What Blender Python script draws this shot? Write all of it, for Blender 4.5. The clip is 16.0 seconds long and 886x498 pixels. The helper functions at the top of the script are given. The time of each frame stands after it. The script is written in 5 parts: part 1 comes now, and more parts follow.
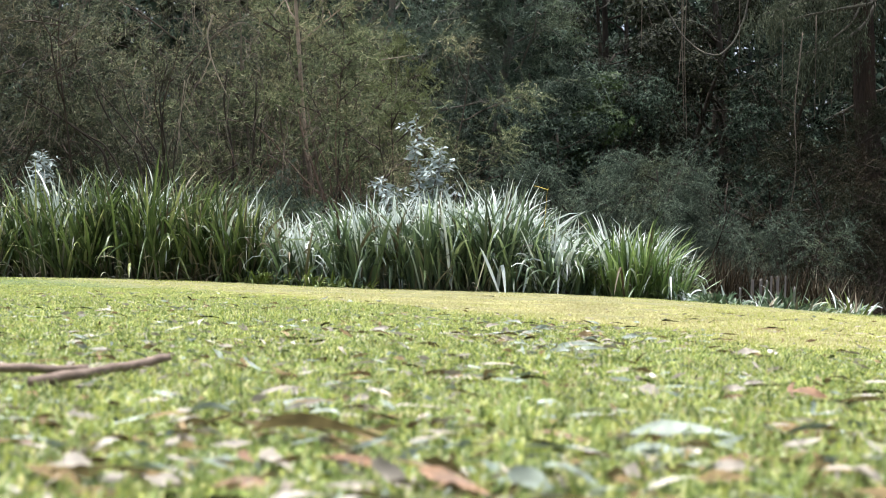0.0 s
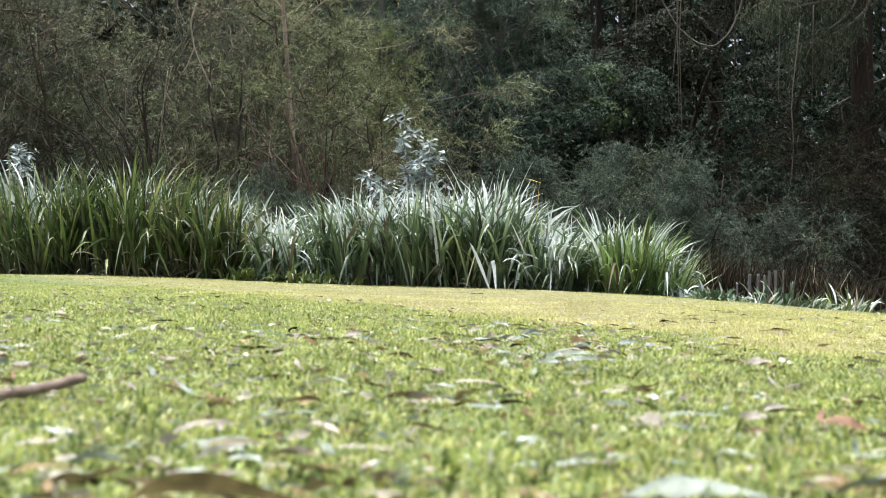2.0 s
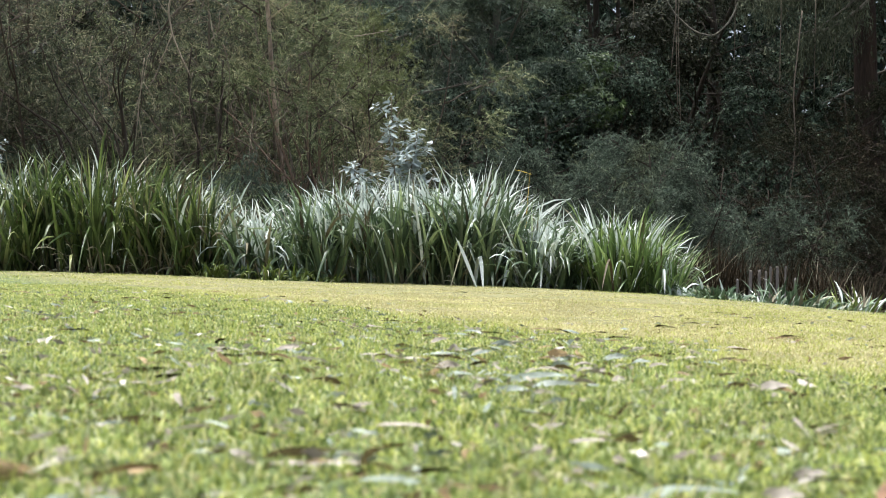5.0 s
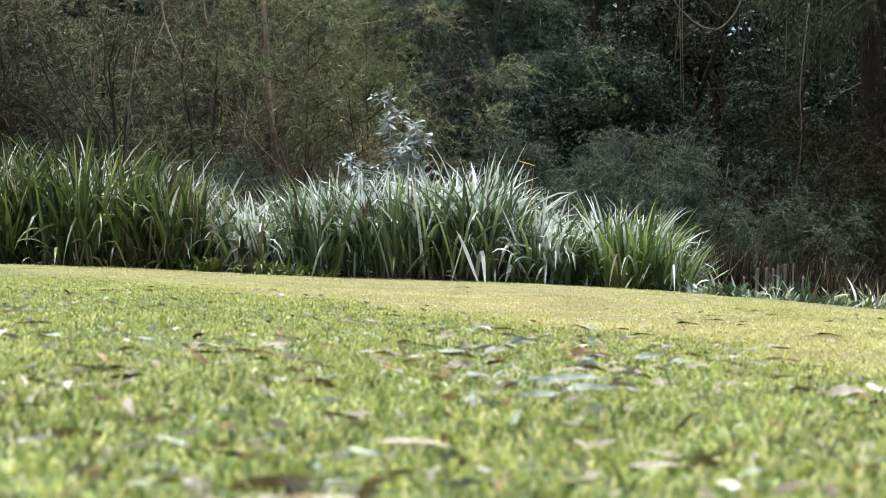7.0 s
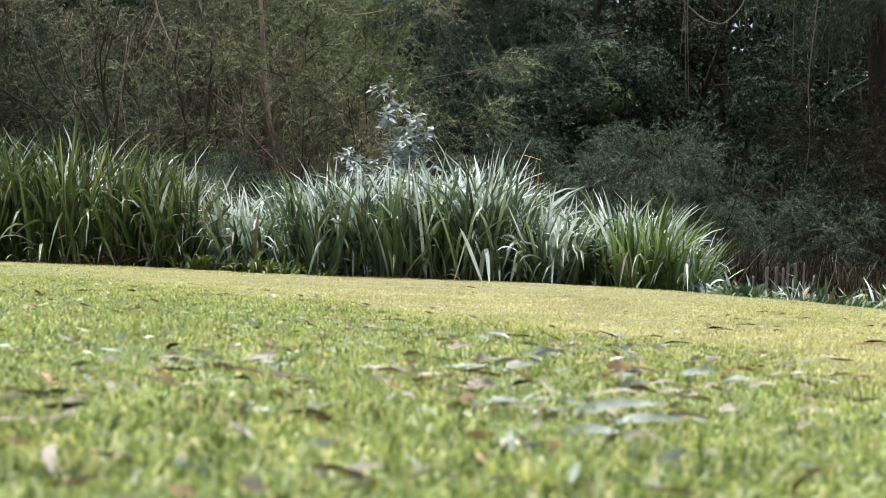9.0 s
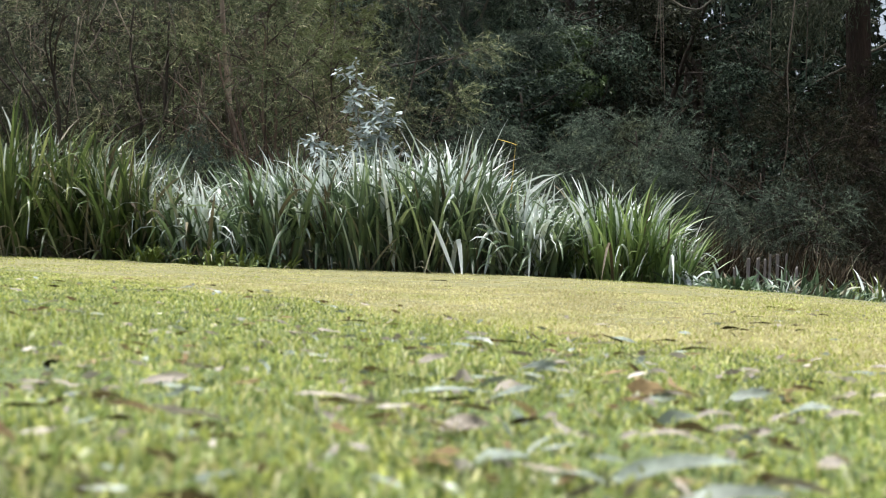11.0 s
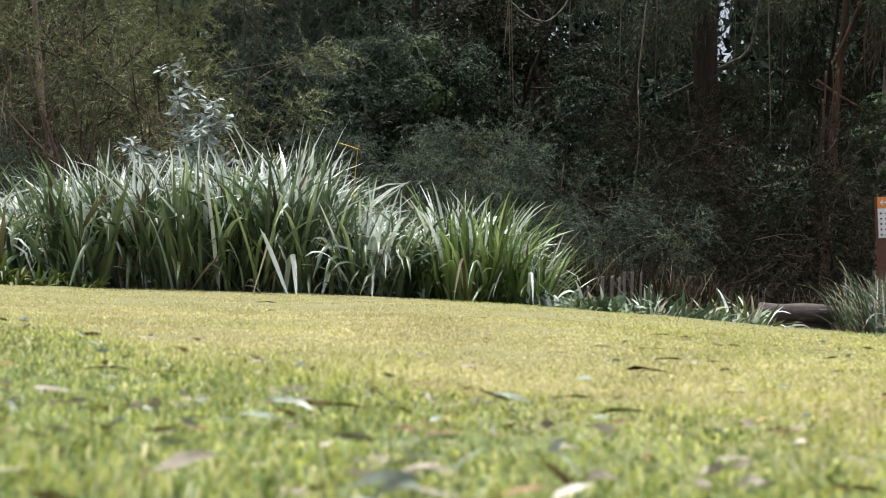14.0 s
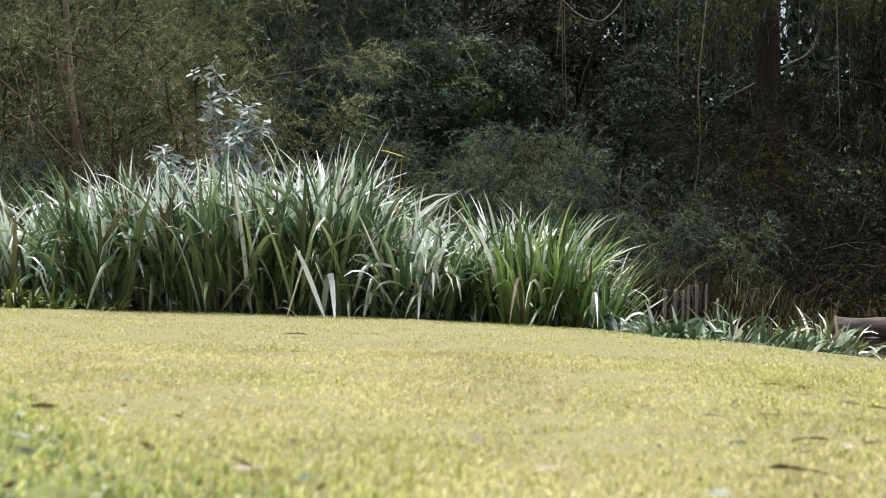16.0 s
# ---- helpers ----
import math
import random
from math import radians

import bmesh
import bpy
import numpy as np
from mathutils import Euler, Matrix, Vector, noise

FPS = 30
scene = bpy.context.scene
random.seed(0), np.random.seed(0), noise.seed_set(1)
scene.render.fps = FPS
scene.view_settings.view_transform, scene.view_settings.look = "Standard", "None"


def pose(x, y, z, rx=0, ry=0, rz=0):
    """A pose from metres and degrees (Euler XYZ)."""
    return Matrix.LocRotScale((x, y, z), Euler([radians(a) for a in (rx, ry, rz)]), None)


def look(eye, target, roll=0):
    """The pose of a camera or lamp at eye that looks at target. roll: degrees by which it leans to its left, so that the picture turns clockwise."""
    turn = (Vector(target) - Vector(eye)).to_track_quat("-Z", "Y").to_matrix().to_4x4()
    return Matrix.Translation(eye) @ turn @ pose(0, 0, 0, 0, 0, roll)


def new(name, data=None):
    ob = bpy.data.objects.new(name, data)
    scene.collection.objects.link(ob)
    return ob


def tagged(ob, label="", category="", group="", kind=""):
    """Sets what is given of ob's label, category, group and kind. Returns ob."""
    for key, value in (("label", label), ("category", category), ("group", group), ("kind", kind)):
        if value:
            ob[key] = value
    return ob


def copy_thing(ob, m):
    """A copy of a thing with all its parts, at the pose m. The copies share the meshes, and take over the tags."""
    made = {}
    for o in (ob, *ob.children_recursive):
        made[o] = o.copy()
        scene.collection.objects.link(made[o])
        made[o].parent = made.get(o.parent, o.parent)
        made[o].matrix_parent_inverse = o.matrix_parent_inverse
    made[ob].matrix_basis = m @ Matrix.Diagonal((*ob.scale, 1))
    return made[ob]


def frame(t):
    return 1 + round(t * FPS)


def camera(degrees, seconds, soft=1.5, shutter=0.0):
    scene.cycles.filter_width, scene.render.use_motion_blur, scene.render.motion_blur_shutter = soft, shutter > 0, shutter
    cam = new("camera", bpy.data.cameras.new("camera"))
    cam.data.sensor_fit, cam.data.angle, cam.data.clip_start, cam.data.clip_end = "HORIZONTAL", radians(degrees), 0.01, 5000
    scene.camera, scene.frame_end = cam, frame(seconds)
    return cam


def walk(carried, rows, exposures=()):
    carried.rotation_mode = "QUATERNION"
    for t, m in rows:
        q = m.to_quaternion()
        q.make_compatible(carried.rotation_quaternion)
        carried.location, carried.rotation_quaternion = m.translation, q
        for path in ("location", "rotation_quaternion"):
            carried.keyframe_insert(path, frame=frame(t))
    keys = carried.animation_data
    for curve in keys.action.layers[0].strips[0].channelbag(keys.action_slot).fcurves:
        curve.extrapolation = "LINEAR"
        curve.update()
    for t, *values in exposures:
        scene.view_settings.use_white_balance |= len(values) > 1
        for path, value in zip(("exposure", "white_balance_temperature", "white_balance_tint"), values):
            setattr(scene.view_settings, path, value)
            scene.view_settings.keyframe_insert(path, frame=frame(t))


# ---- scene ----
cam = camera(40.0, 16.0, 1.0, 0.5)
cam.data.dof.use_dof = True
cam.data.dof.focus_distance = 11.0
cam.data.dof.aperture_fstop = 6.3
PATH = [
    (0, (0.0, 0.0, 0.24), (-0.043, 1.999, 0.265), 1.8),
    (0.5, (-0.004, 0.072, 0.243), (-0.045, 2.071, 0.265), 1.8),
    (1, (0.009, 0.166, 0.249), (-0.03, 2.165, 0.268), 1.7),
    (1.5, (0.025, 0.26, 0.251), (-0.012, 2.259, 0.269), 1.7),
    (2, (0.041, 0.371, 0.258), (0.008, 2.371, 0.273), 1.7),
    (2.5, (0.059, 0.472, 0.269), (0.026, 2.471, 0.279), 1.6),
    (3, (0.084, 0.578, 0.281), (0.053, 2.578, 0.289), 1.7),
    (3.5, (0.116, 0.665, 0.297), (0.084, 2.665, 0.302), 1.6),
    (4, (0.15, 0.776, 0.293), (0.119, 2.776, 0.3), 1.6),
    (6.5, (0.136, 1.253, 0.243), (0.108, 3.253, 0.246), 2.0),
    (7, (0.116, 1.364, 0.239), (0.091, 3.364, 0.242), 2.0),
    (7.5, (0.1, 1.462, 0.24), (0.076, 3.462, 0.243), 2.0),
    (8, (0.083, 1.579, 0.239), (0.06, 3.579, 0.242), 2.0),
    (8.5, (0.078, 1.67, 0.238), (0.055, 3.67, 0.24), 2.1),
    (11, (0.072, 2.388, 0.223), (0.101, 4.388, 0.212), 2.0),
    (11.5, (0.088, 2.558, 0.221), (0.19, 4.555, 0.21), 2.1),
    (12, (0.113, 2.742, 0.22), (0.271, 4.736, 0.212), 2.0),
    (12.5, (0.139, 2.883, 0.223), (0.35, 4.872, 0.224), 2.0),
    (13, (0.161, 3.05, 0.219), (0.439, 5.031, 0.238), 1.9),
    (13.5, (0.165, 3.183, 0.211), (0.462, 5.161, 0.239), 2.1),
    (14, (0.161, 3.358, 0.21), (0.443, 5.337, 0.238), 2.1),
    (14.5, (0.155, 3.545, 0.223), (0.404, 5.529, 0.25), 2.2),
    (15, (0.17, 3.771, 0.231), (0.387, 5.759, 0.258), 2.2),
    (15.5, (0.193, 3.922, 0.238), (0.407, 5.911, 0.269), 2.0),
    (16, (0.238, 4.108, 0.291), (0.440, 6.097, 0.325), 1.9),
]
walk(cam, [(t, look(eye, target, roll)) for t, eye, target, roll in PATH], ((0.0, 1.74, 6190, 10), (4.0, 1.60, 6200, 10), (8.0, 1.51, 6220, 10), (11.0, 1.41, 6280, 10), (13.5, 1.34, 6470, 10), (16.0, 1.40, 6520, 10)))
# ---------------------------------------------------------------- world and light
SUN_HEIGHT = 82.0
world = bpy.data.worlds.new("sky")
scene.world = world
world.use_nodes = True
wn = world.node_tree
sky = wn.nodes.new("ShaderNodeTexSky")
sky.sky_type = "NISHITA"
sky.sun_disc = False
sky.sun_elevation, sky.sun_rotation = radians(SUN_HEIGHT), radians(290)
sky.air_density, sky.dust_density, sky.ozone_density = 1.0, 6.0, 0.6
# haze whitens the blue
grey, haze = wn.nodes.new("ShaderNodeRGBToBW"), wn.nodes.new("ShaderNodeMix")
haze.data_type = "RGBA"
haze.inputs[0].default_value = 0.4
wn.links.new(sky.outputs["Color"], grey.inputs[0])
wn.links.new(sky.outputs["Color"], haze.inputs[6])
wn.links.new(grey.outputs[0], haze.inputs[7])
wn.links.new(haze.outputs[2], wn.nodes["Background"].inputs["Color"])
wn.nodes["Background"].inputs["Strength"].default_value = 0.092

sun_data = bpy.data.lights.new("sun", "SUN")
sun_data.energy, sun_data.angle, sun_data.color = 2.4, radians(28), (1.0, 0.98, 0.95)
sun = new("sun", sun_data)
# a hazy sun high over the open lawn
sun.matrix_world = look((-2.0, 0.8, 15), (0, 0, 0))


# ---------------------------------------------------------------- materials
def shader(name):
    m = bpy.data.materials.new(name)
    m.use_nodes = True
    return m, m.node_tree, m.node_tree.nodes["Principled BSDF"]


def ramp(nt, fac, stops):
    r = nt.nodes.new("ShaderNodeValToRGB")
    while len(r.color_ramp.elements) < len(stops):
        r.color_ramp.elements.new(0.5)
    for e, (p, c) in zip(r.color_ramp.elements, stops):
        e.position, e.color = p, (*c, 1)
    nt.links.new(fac, r.inputs["Fac"])
    return r.outputs["Color"]


def noise_of(nt, scale, detail=4.0, coords="Object", stretch=(1, 1, 1)):
    tc, mp, n = (nt.nodes.new("ShaderNode" + k) for k in ("TexCoord", "Mapping", "TexNoise"))
    nt.links.new(tc.outputs[coords], mp.inputs["Vector"])
    mp.inputs["Scale"].default_value = stretch
    nt.links.new(mp.outputs["Vector"], n.inputs["Vector"])
    n.inputs["Scale"].default_value, n.inputs["Detail"].default_value = scale, detail
    return n.outputs["Fac"]


def mix_colour(nt, fac, a, b, how="MIX"):
    m = nt.nodes.new("ShaderNodeMix")
    m.data_type, m.blend_type = "RGBA", how
    for socket, value in ((m.inputs[0], fac), (m.inputs[6], a), (m.inputs[7], b)):
        if isinstance(value, bpy.types.NodeSocket):
            nt.links.new(value, socket)
        elif isinstance(value, tuple):
            socket.default_value = (*value, 1)
        else:
            socket.default_value = value
    return m.outputs[2]


def bump(nt, bsdf, height, strength, distance):
    b = nt.nodes.new("ShaderNodeBump")
    b.inputs["Strength"].default_value, b.inputs["Distance"].default_value = strength, distance
    nt.links.new(height, b.inputs["Height"])
    nt.links.new(b.outputs["Normal"], bsdf.inputs["Normal"])


def leaf_material(name, stops, rough=0.5, through_light=0.25, gloss=0.5, patch=0.0, patch_scale=2.0, other=None, other_scale=0.7):
    """Foliage: every leaf takes its own tint, light passes a little. other: the tint of whole boughs here and there."""
    m, nt, b = shader(name)
    geo = nt.nodes.new("ShaderNodeNewGeometry")
    colour = ramp(nt, geo.outputs["Random Per Island"], stops)
    if other:
        share = ramp(nt, noise_of(nt, other_scale, 3), ((0.50, (0, 0, 0)), (0.66, (0.85, 0.85, 0.85))))
        colour = mix_colour(nt, share, colour, ramp(nt, geo.outputs["Random Per Island"], other))
    if patch:
        shade = ramp(nt, noise_of(nt, patch_scale, 2), ((0.35, (1 - patch,) * 3), (0.65, (1 + patch,) * 3)))
        colour = mix_colour(nt, 1.0, colour, shade, "MULTIPLY")
    nt.links.new(colour, b.inputs["Base Color"])
    b.inputs["Roughness"].default_value = rough
    b.inputs["Specular IOR Level"].default_value = gloss
    if through_light:
        t, x = nt.nodes.new("ShaderNodeBsdfTranslucent"), nt.nodes.new("ShaderNodeMixShader")
        nt.links.new(colour, t.inputs["Color"])
        x.inputs[0].default_value = through_light
        nt.links.new(b.outputs[0], x.inputs[1])
        nt.links.new(t.outputs[0], x.inputs[2])
        nt.links.new(x.outputs[0], nt.nodes["Material Output"].inputs["Surface"])
    return m


def rough_material(name, dark, light, scale, rough=0.85, stretch=(1, 1, 1), relief=0.5, depth=0.01, metal=0.0, fine=6.0):
    """Bark, timber, soil, paint: two scales of stain and a relief."""
    m, nt, b = shader(name)
    n1 = noise_of(nt, scale, 6, stretch=stretch)
    n2 = noise_of(nt, scale * fine, 4, stretch=stretch)
    c = ramp(nt, n1, ((0.3, dark), (0.7, light)))
    c = mix_colour(nt, 0.35, c, ramp(nt, n2, ((0.3, tuple(v * 0.6 for v in dark)), (0.72, tuple(min(1, v * 1.25) for v in light)))))
    nt.links.new(c, b.inputs["Base Color"])
    b.inputs["Roughness"].default_value, b.inputs["Metallic"].default_value = rough, metal
    b.inputs["Specular IOR Level"].default_value = 0.25
    bump(nt, b, n2, relief, depth)
    return m


GRASS_GREEN = leaf_material("grass_green", ((0.0, (0.070, 0.105, 0.028)), (0.45, (0.188, 0.244, 0.064)), (0.85, (0.31, 0.362, 0.120)), (1.0, (0.50, 0.51, 0.34))), 0.5, 0.45, 0.2, 0.3, 7.0)
GRASS_LIME = leaf_material("grass_lime", ((0.0, (0.254, 0.288, 0.060)), (0.6, (0.384, 0.412, 0.106)), (1.0, (0.552, 0.535, 0.264))), 0.5, 0.45, 0.15, 0.2, 5.0)
GRASS_STRAW = leaf_material("grass_straw", ((0.0, (0.35, 0.318, 0.138)), (0.5, (0.465, 0.430, 0.208)), (1.0, (0.56, 0.520, 0.31))), 0.7, 0.5, 0.15, 0.16, 2.0, ((0.0, (0.325, 0.322, 0.125)), (0.5, (0.435, 0.428, 0.180)), (1.0, (0.53, 0.52, 0.28))), 1.3)
STRAP_GREEN = leaf_material("strap_green", ((0.0, (0.030, 0.052, 0.028)), (0.45, (0.072, 0.116, 0.056)), (0.8, (0.150, 0.215, 0.100)), (1.0, (0.36, 0.44, 0.23))), 0.36, 0.26, 1.0, 0.15, 9.0)
STRAP_OLIVE = leaf_material("strap_olive", ((0.0, (0.020, 0.034, 0.012)), (0.5, (0.050, 0.084, 0.024)), (0.82, (0.122, 0.168, 0.046)), (1.0, (0.34, 0.37, 0.15))), 0.34, 0.26, 0.7, 0.2, 9.0)
STRAP_BRIGHT = leaf_material("strap_bright", ((0.0, (0.042, 0.078, 0.022)), (0.5, (0.112, 0.182, 0.054)), (0.85, (0.22, 0.31, 0.10)), (1.0, (0.44, 0.52, 0.24))), 0.34, 0.3, 0.65, 0.1, 9.0)
# sky gloss on strap leaves put into a pale base colour; also pale leaves
STRAP_PALE_SHEEN = leaf_material("strap_pale_sheen", ((0.0, (0.36, 0.43, 0.37)), (0.5, (0.60, 0.66, 0.62)), (1.0, (0.78, 0.82, 0.80))), 0.32, 0.2, 0.55, 0.1, 9.0)
STRAP_DEAD = leaf_material("strap_dead", ((0.0, (0.081, 0.061, 0.037)), (0.6, (0.180, 0.160, 0.101)), (1.0, (0.380, 0.385, 0.276))), 0.6, 0.1, 0.3, 0.1, 9.0)
STRAP_BLUE = leaf_material("strap_blue_green", ((0.0, (0.030, 0.058, 0.027)), (0.5, (0.067, 0.110, 0.057)), (1.0, (0.172, 0.246, 0.139))), 0.4, 0.15, 0.5, 0.15, 9.0)
STRAP_LIME = leaf_material("strap_lime", ((0.0, (0.081, 0.120, 0.020)), (1.0, (0.218, 0.273, 0.072))), 0.45, 0.2, 0.4, 0.1, 9.0)
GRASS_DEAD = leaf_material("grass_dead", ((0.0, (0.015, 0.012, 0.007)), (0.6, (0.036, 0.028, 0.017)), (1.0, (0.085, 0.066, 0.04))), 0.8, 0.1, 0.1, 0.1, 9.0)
STRAP_YELLOW = leaf_material("strap_yellow", ((0.0, (0.42, 0.30, 0.03)), (1.0, (0.55, 0.40, 0.05))), 0.45, 0.2, 0.4)
LEAF_OLIVE = leaf_material("leaf_olive", ((0.0, (0.034, 0.046, 0.021)), (0.5, (0.127, 0.155, 0.073)), (0.88, (0.280, 0.312, 0.161)), (1.0, (0.541, 0.508, 0.315))), 0.6, 0.3, 0.2, 0.45, 2.2, ((0.0, (0.063, 0.050, 0.031)), (0.6, (0.223, 0.184, 0.110)), (1.0, (0.525, 0.439, 0.290))), 0.6)
LEAF_UMBER = leaf_material("leaf_umber", ((0.0, (0.016, 0.021, 0.012)), (0.5, (0.057, 0.072, 0.039)), (0.88, (0.146, 0.163, 0.090)), (1.0, (0.333, 0.308, 0.208))), 0.6, 0.26, 0.2, 0.6, 1.6, ((0.0, (0.026, 0.020, 0.012)), (0.6, (0.094, 0.077, 0.044)), (1.0, (0.249, 0.199, 0.124))), 0.55)
LEAF_DROOP = leaf_material("leaf_droop", ((0.0, (0.020, 0.032, 0.023)), (0.6, (0.069, 0.102, 0.073)), (1.0, (0.170, 0.216, 0.152))), 0.6, 0.25, 0.2, 0.35, 1.6, ((0.0, (0.023, 0.032, 0.015)), (1.0, (0.162, 0.189, 0.095))), 0.5)
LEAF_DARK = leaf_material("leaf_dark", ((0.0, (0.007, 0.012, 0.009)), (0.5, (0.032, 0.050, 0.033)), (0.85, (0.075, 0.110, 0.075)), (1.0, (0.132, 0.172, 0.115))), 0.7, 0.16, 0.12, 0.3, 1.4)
LEAF_STRAND = leaf_material("leaf_strand", ((0.0, (0.040, 0.050, 0.030)), (0.6, (0.075, 0.088, 0.054)), (1.0, (0.130, 0.140, 0.090))), 0.65, 0.2, 0.1, 0.3, 1.2)
# the wood's deep shade is put into this near-black leaf colour
LEAF_GUM_SHADED = leaf_material("leaf_gum_shaded", ((0.0, (0.007, 0.009, 0.005)), (0.6, (0.027, 0.031, 0.018)), (1.0, (0.070, 0.075, 0.044))), 0.65, 0.12, 0.1, 0.25, 0.8)
LEAF_SHRUB = leaf_material("leaf_shrub", ((0.0, (0.022, 0.032, 0.024)), (0.6, (0.077, 0.105, 0.075)), (1.0, (0.172, 0.215, 0.153))), 0.65, 0.28, 0.12, 0.4, 2.2, ((0.0, (0.026, 0.032, 0.017)), (0.6, (0.094, 0.107, 0.054)), (1.0, (0.206, 0.220, 0.127))), 0.9)
LEAF_LIME = leaf_material("leaf_lime", ((0.0, (0.028, 0.049, 0.013)), (0.6, (0.048, 0.079, 0.022)), (1.0, (0.079, 0.118, 0.043))), 0.5, 0.3, 0.4, 0.2, 1.5)
# dull brown-green leaves, darkened in colour for the shade beneath the gums
LEAF_BROWN_SHADED = leaf_material("leaf_brown_shaded", ((0.0, (0.007, 0.008, 0.005)), (0.6, (0.027, 0.030, 0.018)), (1.0, (0.065, 0.065, 0.040))), 0.85, 0.1, 0.03, 0.4, 1.8, ((0.0, (0.013, 0.010, 0.006)), (1.0, (0.078, 0.059, 0.041))), 0.8)
LEAF_PLUME = leaf_material("leaf_plume", ((0.0, (0.068, 0.087, 0.031)), (0.6, (0.128, 0.151, 0.060)), (1.0, (0.221, 0.238, 0.111))), 0.55, 0.3, 0.2, 0.3, 2.0)
LEAF_FRESH = leaf_material("leaf_fresh", ((0.0, (0.017, 0.037, 0.013)), (0.6, (0.035, 0.069, 0.023)), (1.0, (0.069, 0.116, 0.045))), 0.5, 0.25, 0.3, 0.3, 1.5)
LEAF_SILVER = leaf_material("leaf_silver", ((0.0, (0.225, 0.279, 0.264)), (0.6, (0.342, 0.405, 0.387)), (1.0, (0.486, 0.540, 0.519))), 0.5, 0.2, 0.4)
DRY_BROWN = leaf_material("dry_brown", ((0.0, (0.10, 0.070, 0.033)), (0.6, (0.17, 0.122, 0.06)), (1.0, (0.28, 0.21, 0.12))), 0.8, 0.1, 0.08, 0.3, 60)
DRY_PALE = leaf_material("dry_pale", ((0.0, (0.18, 0.150, 0.112)), (0.6, (0.30, 0.262, 0.210)), (1.0, (0.50, 0.455, 0.395))), 0.55, 0.15, 0.35, 0.3, 40)
DRY_GREY = leaf_material("dry_grey", ((0.0, (0.12, 0.15, 0.115)), (0.6, (0.22, 0.255, 0.205)), (1.0, (0.36, 0.395, 0.33))), 0.5, 0.12, 0.3, 0.35, 35)
DRY_DARK = leaf_material("dry_dark", ((0.0, (0.022, 0.018, 0.007)), (0.6, (0.043, 0.035, 0.013)), (1.0, (0.085, 0.07, 0.028))), 0.9, 0.05, 0.03, 0.4, 40)
DRY_ORANGE = leaf_material("dry_orange", ((0.0, (0.14, 0.075, 0.042)), (1.0, (0.23, 0.135, 0.075))), 0.55, 0.1, 0.3, 0.3, 60)
BARK_GREY = rough_material("bark_grey", (0.06, 0.055, 0.045), (0.18, 0.165, 0.135), 5, 0.9, (1, 1, 0.15), 0.8, 0.02)
BARK_RED = rough_material("bark_red", (0.010, 0.008, 0.006), (0.056, 0.036, 0.026), 7, 0.85, (1, 1, 0.12), 0.9, 0.03)
BARK_PEEL = rough_material("bark_peeling_red", (0.050, 0.029, 0.021), (0.192, 0.112, 0.078), 7, 0.85, (1, 1, 0.12), 0.9, 0.03)
BARK_SMOOTH = rough_material("bark_smooth", (0.20, 0.155, 0.13), (0.36, 0.29, 0.25), 2.5, 0.6, (1, 1, 0.35), 0.3, 0.006)
BARK_STEM = rough_material("bark_stem", (0.030, 0.024, 0.018), (0.105, 0.082, 0.062), 6, 0.95, (1, 1, 0.2), 0.8, 0.01)
# pale peeling bark, its contrast raised to paint in dappled light
BARK_PALE_DAPPLED = rough_material("bark_pale_dappled", (0.057, 0.041, 0.030), (0.503, 0.389, 0.297), 3, 0.75, (1, 1, 0.6), 0.6, 0.012)
BARK_DARK = rough_material("bark_dark", (0.018, 0.014, 0.010), (0.06, 0.048, 0.036), 6, 0.95, (1, 1, 0.2), 0.8, 0.02)
TWIG_PALE = rough_material("pale_twig", (0.14, 0.115, 0.085), (0.34, 0.285, 0.215), 9, 0.85, (1, 1, 1), 0.3, 0.002)
TWIG = rough_material("twig", (0.08, 0.066, 0.05), (0.20, 0.165, 0.125), 12, 0.85, (1, 1, 1), 0.3, 0.002)
STEM_BROWN = rough_material("brown_stem", (0.09, 0.06, 0.042), (0.22, 0.155, 0.11), 9, 0.85, (1, 1, 0.3), 0.3, 0.003)
STICK = rough_material("stick_bark", (0.10, 0.072, 0.055), (0.25, 0.185, 0.145), 40, 0.7, (1, 1, 1), 0.5, 0.002)
SOIL = rough_material("mulch", (0.025, 0.018, 0.012), (0.085, 0.062, 0.042), 9, 0.95, (1, 1, 1), 1.0, 0.03)
STAKE = rough_material("weathered_stake", (0.09, 0.083, 0.076), (0.21, 0.195, 0.176), 14, 0.9, (1, 1, 0.2), 0.5, 0.004)
LOG = rough_material("weathered_log", (0.053, 0.043, 0.040), (0.141, 0.122, 0.115), 5, 0.9, (0.25, 1, 1), 0.7, 0.01)
SIGN_BROWN = rough_material("sign_brown", (0.10, 0.045, 0.032), (0.145, 0.07, 0.05), 3, 0.5, (1, 1, 1), 0.1, 0.001)
SIGN_WHITE = rough_material("sign_white", (0.72, 0.72, 0.70), (0.82, 0.82, 0.80), 3, 0.4, (1, 1, 1), 0.05, 0.0005)
SIGN_ORANGE = rough_material("sign_orange", (0.72, 0.25, 0.05), (0.80, 0.31, 0.08), 3, 0.4, (1, 1, 1), 0.05, 0.0005)
SIGN_INK = rough_material("sign_ink", (0.08, 0.08, 0.08), (0.14, 0.135, 0.13), 3, 0.5, (1, 1, 1), 0.05, 0.0005)


